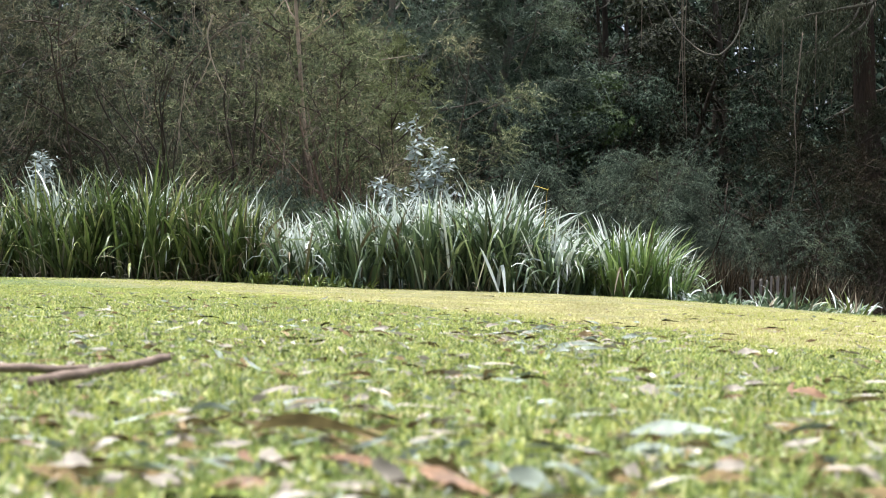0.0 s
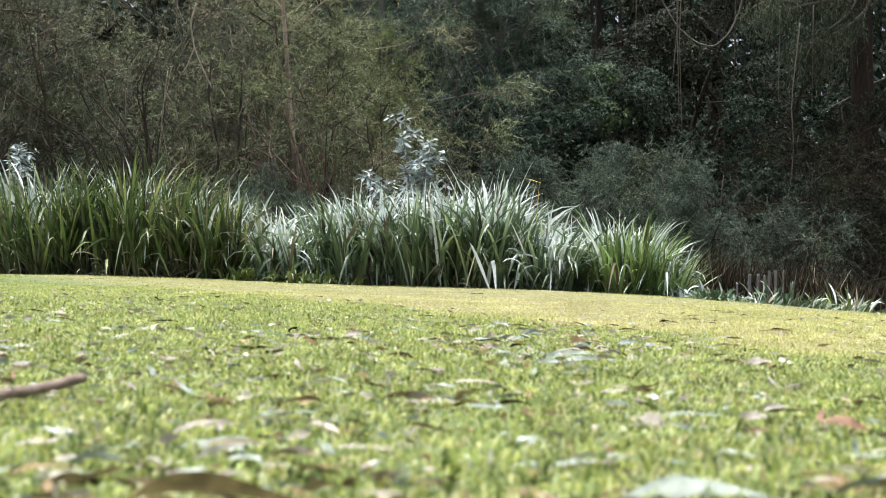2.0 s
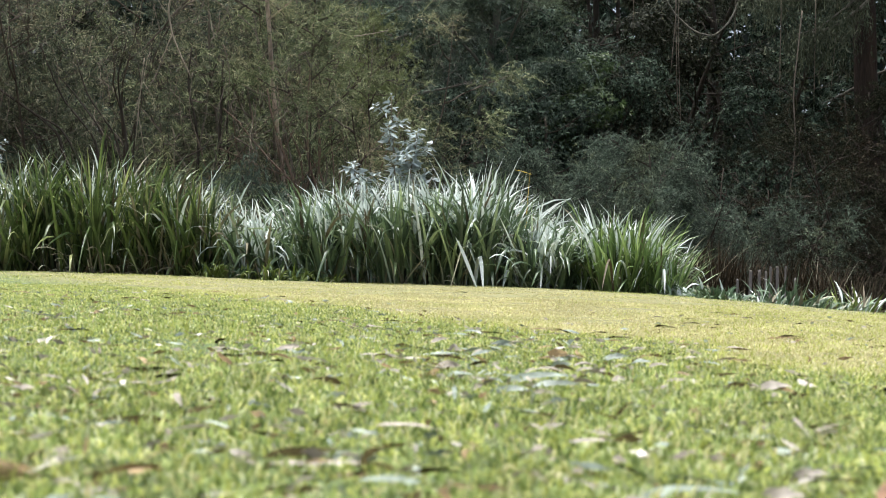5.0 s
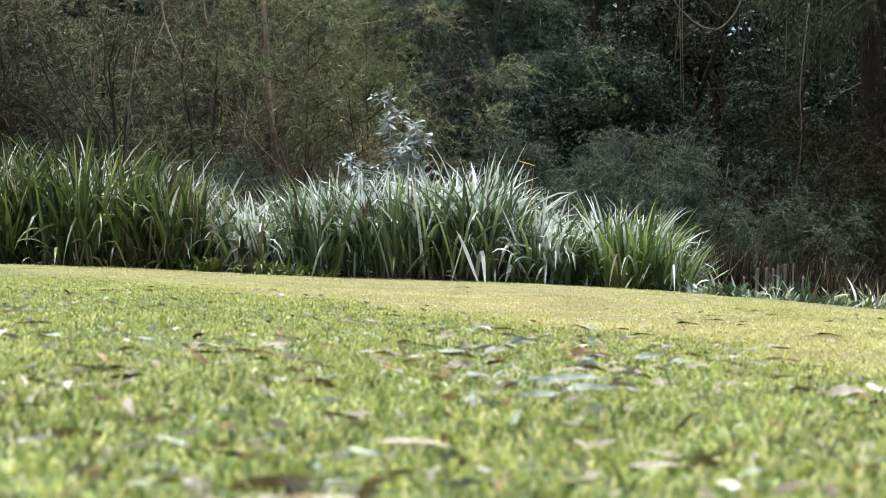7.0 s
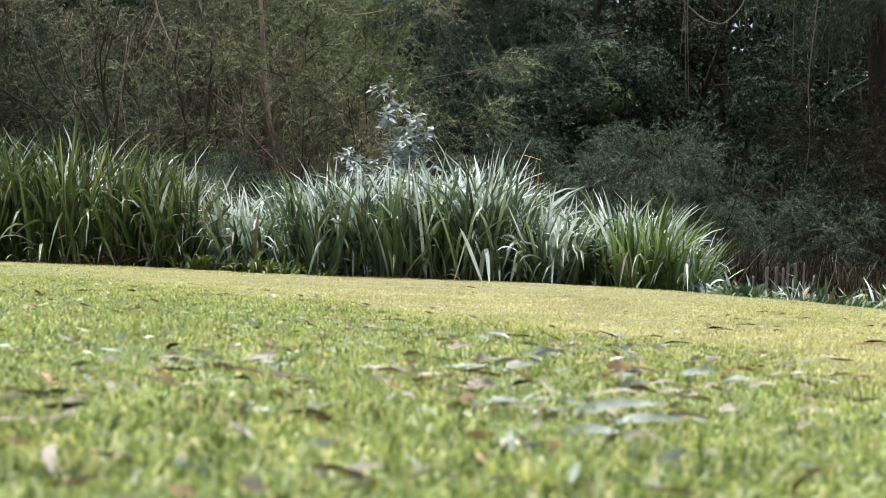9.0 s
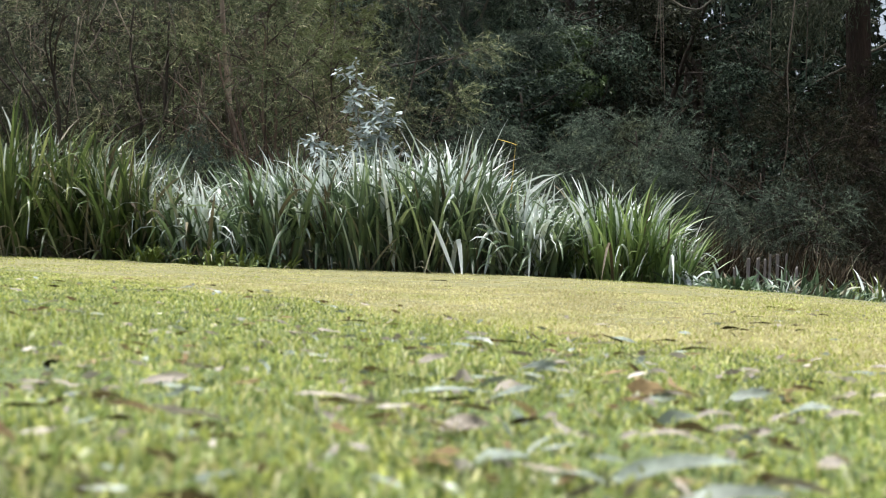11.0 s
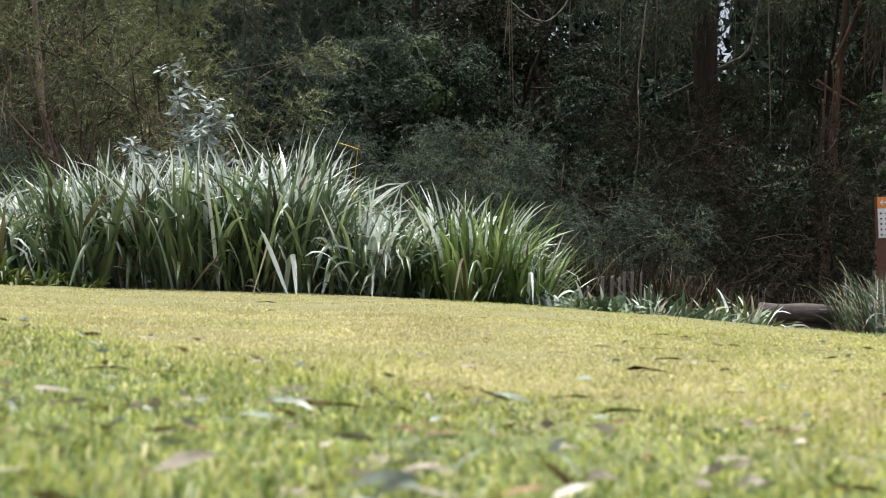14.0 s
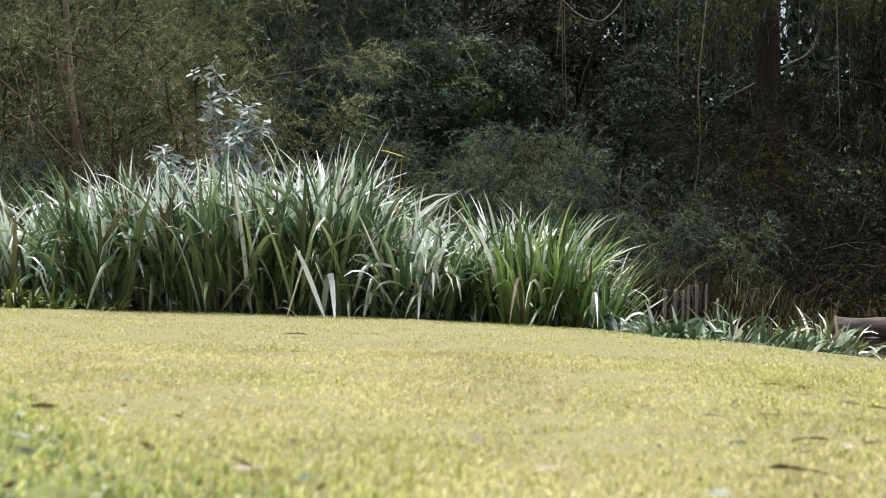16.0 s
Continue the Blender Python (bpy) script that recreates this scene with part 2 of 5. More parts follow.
def lawn_material():
    """Thatch and soil between the blades, greener near, straw beyond."""
    m, nt, b = shader("lawn_thatch")
    n1, n2 = noise_of(nt, 1.1, 4), noise_of(nt, 90, 5)
    tc, sep = nt.nodes.new("ShaderNodeTexCoord"), nt.nodes.new("ShaderNodeSeparateXYZ")
    nt.links.new(tc.outputs["Object"], sep.inputs[0])
    ma, mb, mc = (nt.nodes.new("ShaderNodeMath") for _ in range(3))
    ma.operation, mb.operation, mc.operation = "MULTIPLY_ADD", "MULTIPLY_ADD", "MULTIPLY_ADD"
    nt.links.new(sep.outputs["X"], ma.inputs[0]); ma.inputs[1].default_value = 1.25
    nt.links.new(sep.outputs["Y"], ma.inputs[2])
    nt.links.new(n1, mb.inputs[0]); mb.inputs[1].default_value = 2.0
    nt.links.new(ma.outputs[0], mb.inputs[2])
    nt.links.new(mb.outputs[0], mc.inputs[0]); mc.inputs[1].default_value, mc.inputs[2].default_value = 0.7, -4.3
    zone = ramp(nt, mc.outputs[0], ((0.0, (0, 0, 0)), (1.0, (1, 1, 1))))
    green = ramp(nt, n2, ((0.3, (0.034, 0.052, 0.014)), (0.7, (0.125, 0.170, 0.046))))
    straw = ramp(nt, n2, ((0.3, (0.120, 0.114, 0.046)), (0.7, (0.210, 0.202, 0.082))))
    nt.links.new(mix_colour(nt, zone, green, straw), b.inputs["Base Color"])
    b.inputs["Roughness"].default_value = 0.9
    bump(nt, b, n2, 0.8, 0.01)
    return m


LAWN = lawn_material()


# ---------------------------------------------------------------- mesh helpers
def mesh_from(name, verts, faces, mats, index=None, smooth=False):
    """A mesh from a vertex array and one or more face arrays."""
    verts = np.asarray(verts, np.float32).reshape(-1, 3)
    faces = [np.asarray(f, np.int32) for f in (faces if isinstance(faces, list) else [faces])]
    me = bpy.data.meshes.new(name)
    me.vertices.add(len(verts))
    me.vertices.foreach_set("co", verts.ravel())
    sizes = np.concatenate([np.full(len(f), f.shape[1], np.int32) for f in faces])
    me.loops.add(int(sizes.sum()))
    me.loops.foreach_set("vertex_index", np.concatenate([f.ravel() for f in faces]))
    me.polygons.add(len(sizes))
    me.polygons.foreach_set("loop_start", np.r_[0, np.cumsum(sizes)[:-1]].astype(np.int32))
    for m in mats if isinstance(mats, (list, tuple)) else [mats]:
        me.materials.append(m)
    if index is not None:
        me.polygons.foreach_set("material_index", np.asarray(index, np.int32))
    if smooth:
        me.polygons.foreach_set("use_smooth", np.ones(len(sizes), bool))
    me.update(calc_edges=True)
    return me


def joined(bits):
    """One vertex array and face arrays by size from a list of (verts, [faces])."""
    verts, faces, n = [], {}, 0
    for v, fs in bits:
        verts.append(v)
        for f in fs:
            faces.setdefault(f.shape[1], []).append(f + n)
        n += len(v)
    return np.concatenate(verts), [np.concatenate(f) for f in faces.values()]


def thing(name, label, category, at=(0, 0, 0), turn=0.0, group="", kind=""):
    ob = new(name)
    ob.matrix_basis = pose(*at, 0, 0, turn)
    ob.empty_display_size = 0.1
    return tagged(ob, label, category, group, kind)


def part(name, me, parent, label=""):
    ob = new(name, me)
    ob.parent = parent
    return tagged(ob, label)


def solid(name, build, mat, bevel=0.0, smooth=False):
    """A mesh that build(bm) shapes, with softened edges."""
    bm = bmesh.new()
    build(bm)
    if bevel:
        bmesh.ops.bevel(bm, geom=bm.edges[:], offset=bevel, segments=2, affect="EDGES", profile=0.6)
    me = bpy.data.meshes.new(name)
    bm.to_mesh(me)
    bm.free()
    me.materials.append(mat)
    if smooth:
        me.polygons.foreach_set("use_smooth", np.ones(len(me.polygons), bool))
    return me


def box(bm, lo, hi):
    got = bmesh.ops.create_cube(bm, size=1)["verts"]
    for v in got:
        v.co = Vector([lo[i] + (v.co[i] + 0.5) * (hi[i] - lo[i]) for i in range(3)])
    return got


def tube(pts, radii, sides=7, rng=None, rough=0.0):
    """A tapered tube along points: verts and quads, closed at both ends."""
    pts, radii = np.asarray(pts, float), np.asarray(radii, float)
    way = np.gradient(pts, axis=0)
    way /= np.linalg.norm(way, axis=1)[:, None] + 1e-9
    ref = np.array([1.0, 0.1, 0.0]) if abs(way[0][2]) > 0.6 else np.array([0.0, 0.1, 1.0])
    a = np.cross(way, ref)
    a /= np.linalg.norm(a, axis=1)[:, None] + 1e-9
    b = np.cross(way, a)
    ang = np.linspace(0, 2 * np.pi, sides, endpoint=False)
    rad = radii[:, None] * np.ones(sides)
    if rng is not None and rough:
        rad = rad * (1 + rough * rng.normal(size=rad.shape))
    v = pts[:, None] + rad[..., None] * (np.cos(ang)[None, :, None] * a[:, None] + np.sin(ang)[None, :, None] * b[:, None])
    n, k = len(pts), np.arange(sides)
    rows = np.arange(n - 1)[:, None] * sides
    q = np.stack([rows + k, rows + (k + 1) % sides, rows + sides + (k + 1) % sides, rows + sides + k], -1).reshape(-1, 4)
    caps = np.array([k[::-1], (n - 1) * sides + k])
    return v.reshape(-1, 3), [q, caps]


def wander(rng, start, way, length, segs, bend=0.15, rise=0.0):
    """A crooked path; rise turns it up (or down) as it goes."""
    p, d = np.array(start, float), np.array(way, float)
    out = [p.copy()]
    for _ in range(segs):
        d = d / np.linalg.norm(d) + rng.normal(size=3) * bend + np.array([0, 0, rise])
        d /= np.linalg.norm(d)
        p = p + d * length / segs
        out.append(p.copy())
    return np.array(out)


def straps(base, azim, lean, bend, length, width, segs=7, twist=None, fold=0.3, power=2.9, kink=None, where=None):
    """Long folded strap leaves, all at once, some broken over at a kink: verts and quads."""
    n = len(length)
    s = np.linspace(0, 1, segs + 1)
    mid = (s[1:] + s[:-1]) / 2
    theta = lean[:, None] + bend[:, None] * mid ** power
    if kink is not None:
        theta = theta + kink[:, None] / (1 + np.exp(-24 * (mid - where[:, None])))
    theta = np.minimum(theta, 2.7)
    step = (length / segs)[:, None]
    r = np.concatenate([np.zeros((n, 1)), np.cumsum(np.sin(theta) * step, 1)], 1)
    z = np.concatenate([np.zeros((n, 1)), np.cumsum(np.cos(theta) * step, 1)], 1)
    ca, sa = np.cos(azim)[:, None], np.sin(azim)[:, None]
    c = np.stack([base[:, :1] + r * ca, base[:, 1:2] + r * sa, base[:, 2:3] + z], -1)
    t = np.gradient(c, axis=1)
    t /= np.linalg.norm(t, axis=2)[..., None] + 1e-9
    side = np.stack([-sa + 0 * r, ca + 0 * r, 0 * r], -1)
    up = np.cross(side, t)
    tw = np.zeros(n) if twist is None else twist
    tw = tw[:, None] * (0.3 + s[None])
    side, up = np.cos(tw)[..., None] * side + np.sin(tw)[..., None] * up, np.cos(tw)[..., None] * up - np.sin(tw)[..., None] * side
    w = (width[:, None] * np.minimum(1, 0.55 + 2.5 * s) * np.maximum(1 - s ** 4.2, 0.02))[..., None] / 2
    v = np.stack([c - side * w + up * w * fold, c, c + side * w + up * w * fold], 2).reshape(n, -1, 3)
    k = np.arange(segs)[:, None] * 3
    one = np.concatenate([k + np.array([0, 1, 4, 3]), k + np.array([1, 2, 5, 4])]).reshape(-1, 4)
    q = one[None] + (np.arange(n) * (segs + 1) * 3)[:, None, None]
    return v.reshape(-1, 3), q.reshape(-1, 4), 2 * segs


def leaves(rng, centre, way, length, width, face=None):
    """Pointed leaves as folded-out diamonds: verts and quads."""
    n = len(centre)
    way = way / (np.linalg.norm(way, axis=1)[:, None] + 1e-9)
    side = np.cross(way, rng.normal(size=(n, 3)) if face is None else face)
    side /= np.linalg.norm(side, axis=1)[:, None] + 1e-9
    l, w = length[:, None], width[:, None] / 2
    v = np.stack([centre, centre + way * l * 0.42 + side * w, centre + way * l, centre + way * l * 0.42 - side * w], 1)
    return v.reshape(-1, 3), np.arange(4 * n).reshape(-1, 4)


def needles(rng, base, way, length, width):
    """Fine pointed needles, a sliver each: verts and triangles."""
    n = len(base)
    way = way / (np.linalg.norm(way, axis=1)[:, None] + 1e-9)
    side = np.cross(way, rng.normal(size=(n, 3)))
    side /= np.linalg.norm(side, axis=1)[:, None] + 1e-9
    w = width[:, None] / 2
    v = np.stack([base - side * w, base + side * w, base + way * length[:, None]], 1)
    return v.reshape(-1, 3), np.arange(3 * n).reshape(-1, 3)


# ---------------------------------------------------------------- ground
EDGE_X = np.array([-60.0, -6, -4, -2, 0, 1.2, 1.8, 2.2, 2.6, 2.95, 3.3, 4.0, 6.0, 9.0, 60.0])
EDGE_Y = np.array([9, 10.7, 10.95, 11.3, 11.35, 11.15, 10.75, 10.1, 9.1, 8.35, 7.7, 6.6, 4.2, 1.0, -40.0])


def past_edge(x, y):
    """How far beyond the lawn's edge a place lies."""
    return y - np.interp(x, EDGE_X, EDGE_Y)


def ground_z(x, y):
    x, y = np.asarray(x, float), np.asarray(y, float)
    d = np.maximum(past_edge(x, y), 0)
    right = np.clip((x - 1.0) / 1.8, 0, 1)
    right = right * right * (3 - 2 * right)
    fall = 0.46 * (1 - np.exp(-d / 3.4)) * right + 0.10 * (1 - np.exp(-d / 0.6)) * (1 - right)
    wave = 0.006 * np.sin(1.7 * x + 0.6 * y) + 0.006 * np.sin(0.9 * y - 1.1 * x + 1.0)
    lean = np.clip((x - 0.3) / 2.2, 0, 1)
    return wave - fall - 0.022 * lean * lean * (3 - 2 * lean)


def spread(lo, hi, step, far, grow=1.35):
    mid = list(np.arange(lo, hi + step / 2, step))
    left, right, s = [], [], step
    while s < far:
        s *= grow
        left.append(lo - s)
        right.append(hi + s)
    return np.array(left[::-1] + mid + right)


gx, gy = spread(-6, 9, 0.1, 900), spread(-12.02, 9, 0.1, 900)
X, Y = np.meshgrid(gx, gy)
Y = Y + np.interp(X, EDGE_X, EDGE_Y)
Z = ground_z(X, Y)
rng = np.random.default_rng(4)
Z = Z + rng.normal(size=Z.shape) * 0.003 * (past_edge(X, Y) < 0) + rng.normal(size=Z.shape) * 0.02 * (past_edge(X, Y) > 0.1)
nx, ny = len(gx), len(gy)
i, j = np.meshgrid(np.arange(nx - 1), np.arange(ny - 1))
first = (j * nx + i).ravel()
quads = np.stack([first, first + 1, first + nx + 1, first + nx], -1)
cx, cy = (gx[:-1] + gx[1:]) / 2, (gy[:-1] + gy[1:]) / 2
bed = (np.meshgrid(cx, cy)[1] > 0.08).ravel()
ground = new("ground", mesh_from("ground", np.stack([X, Y, Z], -1), quads, [LAWN, SOIL], bed.astype(int), True))
tagged(ground, "short mown lawn, green then straw-dry, ending at dark mulch beds", "ground", kind="structure")


# fresher places in the dry turf: x, y, half width, half length, how green
GREEN_PATCHES = ((-0.25, 6.1, 0.20, 0.30, 1.0), (-0.52, 6.5, 0.28, 0.22, 0.8), (-0.48, 8.95, 0.35, 0.5, 0.45), (-0.10, 5.15, 0.25, 0.22, 0.6), (0.50, 5.28, 0.30, 0.18, 0.5), (1.6, 7.3, 0.35, 0.6, 0.3), (2.4, 9.2, 0.5, 0.5, 0.5), (0.9, 5.1, 0.25, 0.2, 0.4), (0.1, 7.2, 0.3, 0.25, 0.25))


def straw_share(x, y):
    """How dry the lawn is: straw-coloured past a slanting line, green again along its far edge."""
    line = y + 1.25 * x - 5.5 + 0.45 * np.sin(2.3 * x + 0.7) * np.cos(1.9 * y) + 0.3 * np.sin(5.1 * x - 3.7 * y)
    s = np.clip((line + 0.25) / 1.1, 0, 1)
    rim = np.clip((past_edge(x, y) + np.where(x > 1.2, 0.9, 0.45)) / np.where(x > 1.2, 0.6, 0.35), 0, 1)
    left = np.clip((-x - 0.25) / 1.8, 0, 1) * 0.68
    for px, py, wide, long, much in GREEN_PATCHES:
        s = s - much * np.exp(-((x - px) / wide) ** 2 - ((y - py) / long) ** 2)
    s = s + 0.16 * np.sin(11 * x + 3 * y + 0.6) * np.sin(9 * y - 4 * x) * (s > 0.3)
    s = s * (1 - 0.45 * np.clip((x - 0.7) / 1.1, 0, 1))
    return np.clip(s - left - (0.6 + 0.3 * (x > 1.2)) * rim, 0, 1) * 0.86


def blades(rng, x, y, tall, wide):
    """Grass blades: a quad and a tip each, leaning all ways."""
    n = len(x)
    h = tall * rng.uniform(0.45, 1.25, n)
    a, lean = rng.uniform(0, 2 * np.pi, n), np.abs(rng.normal(0, 0.8, n)) + 0.3
    turn = a + np.pi / 2 + rng.normal(0, 0.5, n)
    base = np.stack([x, y, ground_z(x, y) - 0.003], -1)
    out, side = np.stack([np.cos(a), np.sin(a), 0 * a], -1), np.stack([np.cos(turn), np.sin(turn), 0 * a], -1)
    up = np.array([0, 0, 1.0])
    w = (wide * rng.uniform(0.7, 1.3, n))[:, None] / 2
    m = base + out * (h * np.sin(lean * 0.5) * 0.55)[:, None] + up * (h * 0.55)[:, None]
    tip = base + out * (h * np.sin(lean) * 1.05)[:, None] + up * (h * np.maximum(np.cos(lean), 0.12))[:, None]
    v = np.stack([base - side * w, base + side * w, m + side * w * 0.85, m - side * w * 0.85, tip], 1).reshape(-1, 3)
    k = np.arange(n)[:, None] * 5
    return v, k + np.array([0, 1, 2, 3]), k + np.array([3, 2, 4])


def grow_grass():
    rng = np.random.default_rng(11)
    bits, index = [], []
    for count, lo, hi, tall, wide in ((64000, 0.7, 3.6, 0.028, 0.0052), (90000, 3.6, 6.3, 0.025, 0.0042), (90000, 6.3, 8.4, 0.019, 0.0042), (90000, 8.4, 11.6, 0.015, 0.0062)):
        y = np.sqrt(rng.uniform((lo + 0.8) ** 2, (hi + 0.8) ** 2, count)) - 0.8
        left, right = -0.40 * y - 0.15, np.maximum(0.40 * y + 0.1, 0.25 + 0.56 * (y - 3.1))
        x = left + (right - left) * rng.uniform(0, 1, count) + rng.normal(size=count) * 0.12
        keep = past_edge(x, y) < 0.10 + 0.08 * np.sin(9 * x) + rng.normal(size=count) * 0.05
        x, y = x[keep], y[keep]
        patch = 1 + 0.3 * np.sin(4.3 * x + 1.7 * y) * np.sin(3.1 * y - 2.2 * x)
        rim = np.clip((past_edge(x, y) + 0.25) / 0.25, 0, 1)
        straw = straw_share(x, y)
        v, q, t = blades(rng, x, y, tall * patch * (1 + 0.2 * rim) * (1 - 0.22 * straw), wide * (1 + 0.25 * straw))
        pick = rng.uniform(size=len(x))
        dry = np.clip((0.95 if lo < 6 else 1.12) * straw + 0.04, 0, 0.96)
        kind = np.where(pick < dry, 2, np.where(pick < dry + ((0.28 if lo < 3 else 0.40 if lo < 5 else 0.6) + 0.3 * straw) * np.where((past_edge(x, y) > -0.5) & (x > 1.7), 0.25, 1), 1, 0))
        if lo > 8:
            # far off, a sliver will do for a blade
            v = v.reshape(-1, 5, 3)[:, [0, 1, 4]].reshape(-1, 3)
            bits.append((v, [np.arange(len(v)).reshape(-1, 3)]))
            slivers = kind
            continue
        bits.append((v, [q, t]))
        index.append(kind)
    # sparse turf beside the part that the walk passes
    x, y = rng.uniform(-8, 7, 30000), rng.uniform(-3, 11.2, 30000)
    inside = (x > -0.40 * y - 0.15) & (x < np.maximum(0.40 * y + 0.1, 0.25 + 0.56 * (y - 3.1))) & (y > 0.7)
    keep = (past_edge(x, y) < 0.05) & ~inside
    v, q, t = blades(rng, x[keep], y[keep], 0.03, 0.022)
    bits.append((v, [q, t]))
    index.append(np.where(rng.uniform(size=keep.sum()) < straw_share(x[keep], y[keep]), 2, rng.integers(0, 2, keep.sum())))
    # quads come first, then the tips and the slivers in the order of the bits
    bits.append(bits.pop(3))
    verts, faces = joined(bits)
    index = np.concatenate(index)
    ob = new("grass", mesh_from("grass", verts, faces, [GRASS_GREEN, GRASS_LIME, GRASS_STRAW], np.concatenate([index, index, slivers])))
    tagged(ob, "short lawn grass, bright green fading to dry straw yellow", "grass", kind="stuff")


grow_grass()


# ---------------------------------------------------------------- strap-leaved clumps along the lawn's edge
def clump(name, label, at, rx, ry, tall, count, seed, mats, singles=70, wide=0.033, splay=1.0, curl=0.62, group="strappy clumps", grey=0.35, dead=0.07, front_sheen=0.6, skirt=0):
    """A clump of fans of arching strap leaves, with a skirt of dead ones; some of the outer ones are leaves of their
    own. grey: share coloured pale as sheen.
    """
    rng = np.random.default_rng(seed)
    root = thing(name, label, "plant", at, 0, group)

    def make(n, outer):
        fans = max(n // 6, 4)
        a = rng.uniform(0, 2 * np.pi, fans)
        r = np.sqrt(rng.uniform(0.4 if outer else 0.0, 1, fans))
        k = rng.integers(0, fans, n)
        a, r = a[k], r[k]
        base = np.stack([rx * r * np.cos(a), ry * r * np.sin(a), np.full(n, -0.03)], -1)
        base[:, :2] += rng.normal(0, 0.022, (n, 2))
        base[:, 2] += ground_z(at[0] + base[:, 0], at[1] + base[:, 1]) - at[2]
        plane = rng.uniform(0, 2 * np.pi, fans)[k]
        flip = rng.choice((-1.0, 1.0), n)
        go = np.stack([np.cos(a) * r * 0.8 + flip * np.cos(plane) * 0.75, np.sin(a) * r * 0.8 + flip * np.sin(plane) * 0.75], -1) + rng.normal(0, 0.25, (n, 2))
        azim = np.arctan2(go[:, 1], go[:, 0])
        lean = (0.03 + np.abs(rng.normal(0, 0.15, n)) + 0.20 * r * rng.uniform(0.1, 1.1, n)) * splay
        bend = rng.gamma(2.2, curl, n) * splay * (1.2 - 0.55 * r)
        length = tall * rng.uniform(0.74, 1.12, n) * (1.14 - 0.16 * r) * rng.uniform(0.86, 1.14, fans)[k]
        low = rng.uniform(size=n) < 0.22
        length[low] *= rng.uniform(0.4, 0.75, low.sum())
        lean[low] += rng.uniform(0, 0.35, low.sum())
        kink = np.where(rng.uniform(size=n) < 0.08, rng.uniform(0.8, 2.0, n), 0.0)
        width = wide * rng.uniform(0.55, 1.2, n)
        return base, azim, lean, bend, length, width, rng.normal(0, 0.4, n), kink, rng.uniform(0.4, 0.85, n)

    b = make(count, False)
    inner = np.hypot(b[0][:, 0] / rx, b[0][:, 1] / ry)
    # sky sheen on the tops is coloured in: long inner leaves turn pale
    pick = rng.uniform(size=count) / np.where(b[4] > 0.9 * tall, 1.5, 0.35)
    kind = np.where(pick < dead, 2, np.where(pick < dead + grey * np.clip(2.0 - 2.1 * inner, 0.1, 1.5) * np.where(b[0][:, 1] < -0.3 * ry, front_sheen, 1), 1, 0))
    v, q, per = straps(*b[:6], segs=8, twist=b[6], power=2.2, kink=b[7], where=b[8])
    kind, quads, verts = np.repeat(kind, per), [q], [v]
    if skirt:
        # dead leaves sagging about the foot
        a = rng.uniform(0, 2 * np.pi, skirt)
        foot = np.stack([rx * np.cos(a) * 0.97, ry * np.sin(a) * 0.97, np.full(skirt, 0.0)], -1) + rng.normal(0, 0.03, (skirt, 3)) * np.array([1, 1, 0])
        foot[:, 2] = ground_z(at[0] + foot[:, 0], at[1] + foot[:, 1]) - at[2] - 0.02
        v, q, per = straps(foot, a + rng.normal(0, 1.0, skirt), rng.uniform(0.1, 1.15, skirt), rng.uniform(0.2, 1.9, skirt), tall * rng.uniform(0.2, 0.55, skirt), rng.uniform(0.007, 0.018, skirt), segs=8, twist=rng.normal(0, 0.8, skirt), power=1.8)
        quads.append(q + len(verts[0]))
        verts.append(v)
        kind = np.r_[kind, np.full(skirt * per, 2)]
    rest = part("leaves", mesh_from("leaves", np.concatenate(verts), np.concatenate(quads), mats, kind, True), root)
    rest["kind"] = "stuff"
    f = make(singles, True)
    for n in range(singles):
        v, q, per = straps(*[c[n:n + 1] for c in f[:6]], segs=8, twist=f[6][n:n + 1], power=2.2, kink=f[7][n:n + 1], where=f[8][n:n + 1])
        p = rng.uniform()
        part("leaf", mesh_from("leaf", v, q, mats[2] if p < dead * 0.7 else mats[1] if p < 0.04 * front_sheen * grey else mats[0], None, True), root)
    return root


STRAPS = [STRAP_GREEN, STRAP_PALE_SHEEN, STRAP_DEAD]
OLIVES = [STRAP_OLIVE, STRAP_PALE_SHEEN, STRAP_DEAD]
tall_label = "dense clump of tall arching green strap leaves, sheen painted pale"
dark_label = "dense dark clump of olive strap leaves, dead at its foot"
# x, y, half width, half depth, height, leaves, share coloured pale as sheen
for n, (x, y, rx, ry, tall, count, grey) in enumerate((
    (-5.7, 11.9, 0.6, 0.5, 1.0, 420, 0.2), (-4.75, 11.75, 0.55, 0.5, 0.88, 560, 0.14), (-3.85, 11.85, 0.60, 0.55, 1.06, 820, 0.15), (-3.05, 11.85, 0.56, 0.55, 1.10, 860, 0.16),
    (-2.32, 11.9, 0.42, 0.48, 0.92, 560, 0.22),
)):
    clump("strappy_clump", dark_label, (x, y, -0.02), rx, ry, tall, count, 100 + n, OLIVES, wide=0.028, curl=0.45, grey=grey, dead=0.10, front_sheen=0.3, skirt=150)
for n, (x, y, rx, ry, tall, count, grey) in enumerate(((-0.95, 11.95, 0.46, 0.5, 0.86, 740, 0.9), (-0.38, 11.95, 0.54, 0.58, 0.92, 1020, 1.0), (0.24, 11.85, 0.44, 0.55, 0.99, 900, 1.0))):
    clump("strappy_clump", tall_label, (x, y, -0.02), rx, ry, tall, count, 110 + n, STRAPS, wide=0.033, curl=0.5, grey=grey, dead=0.06, front_sheen=0.5, skirt=90)
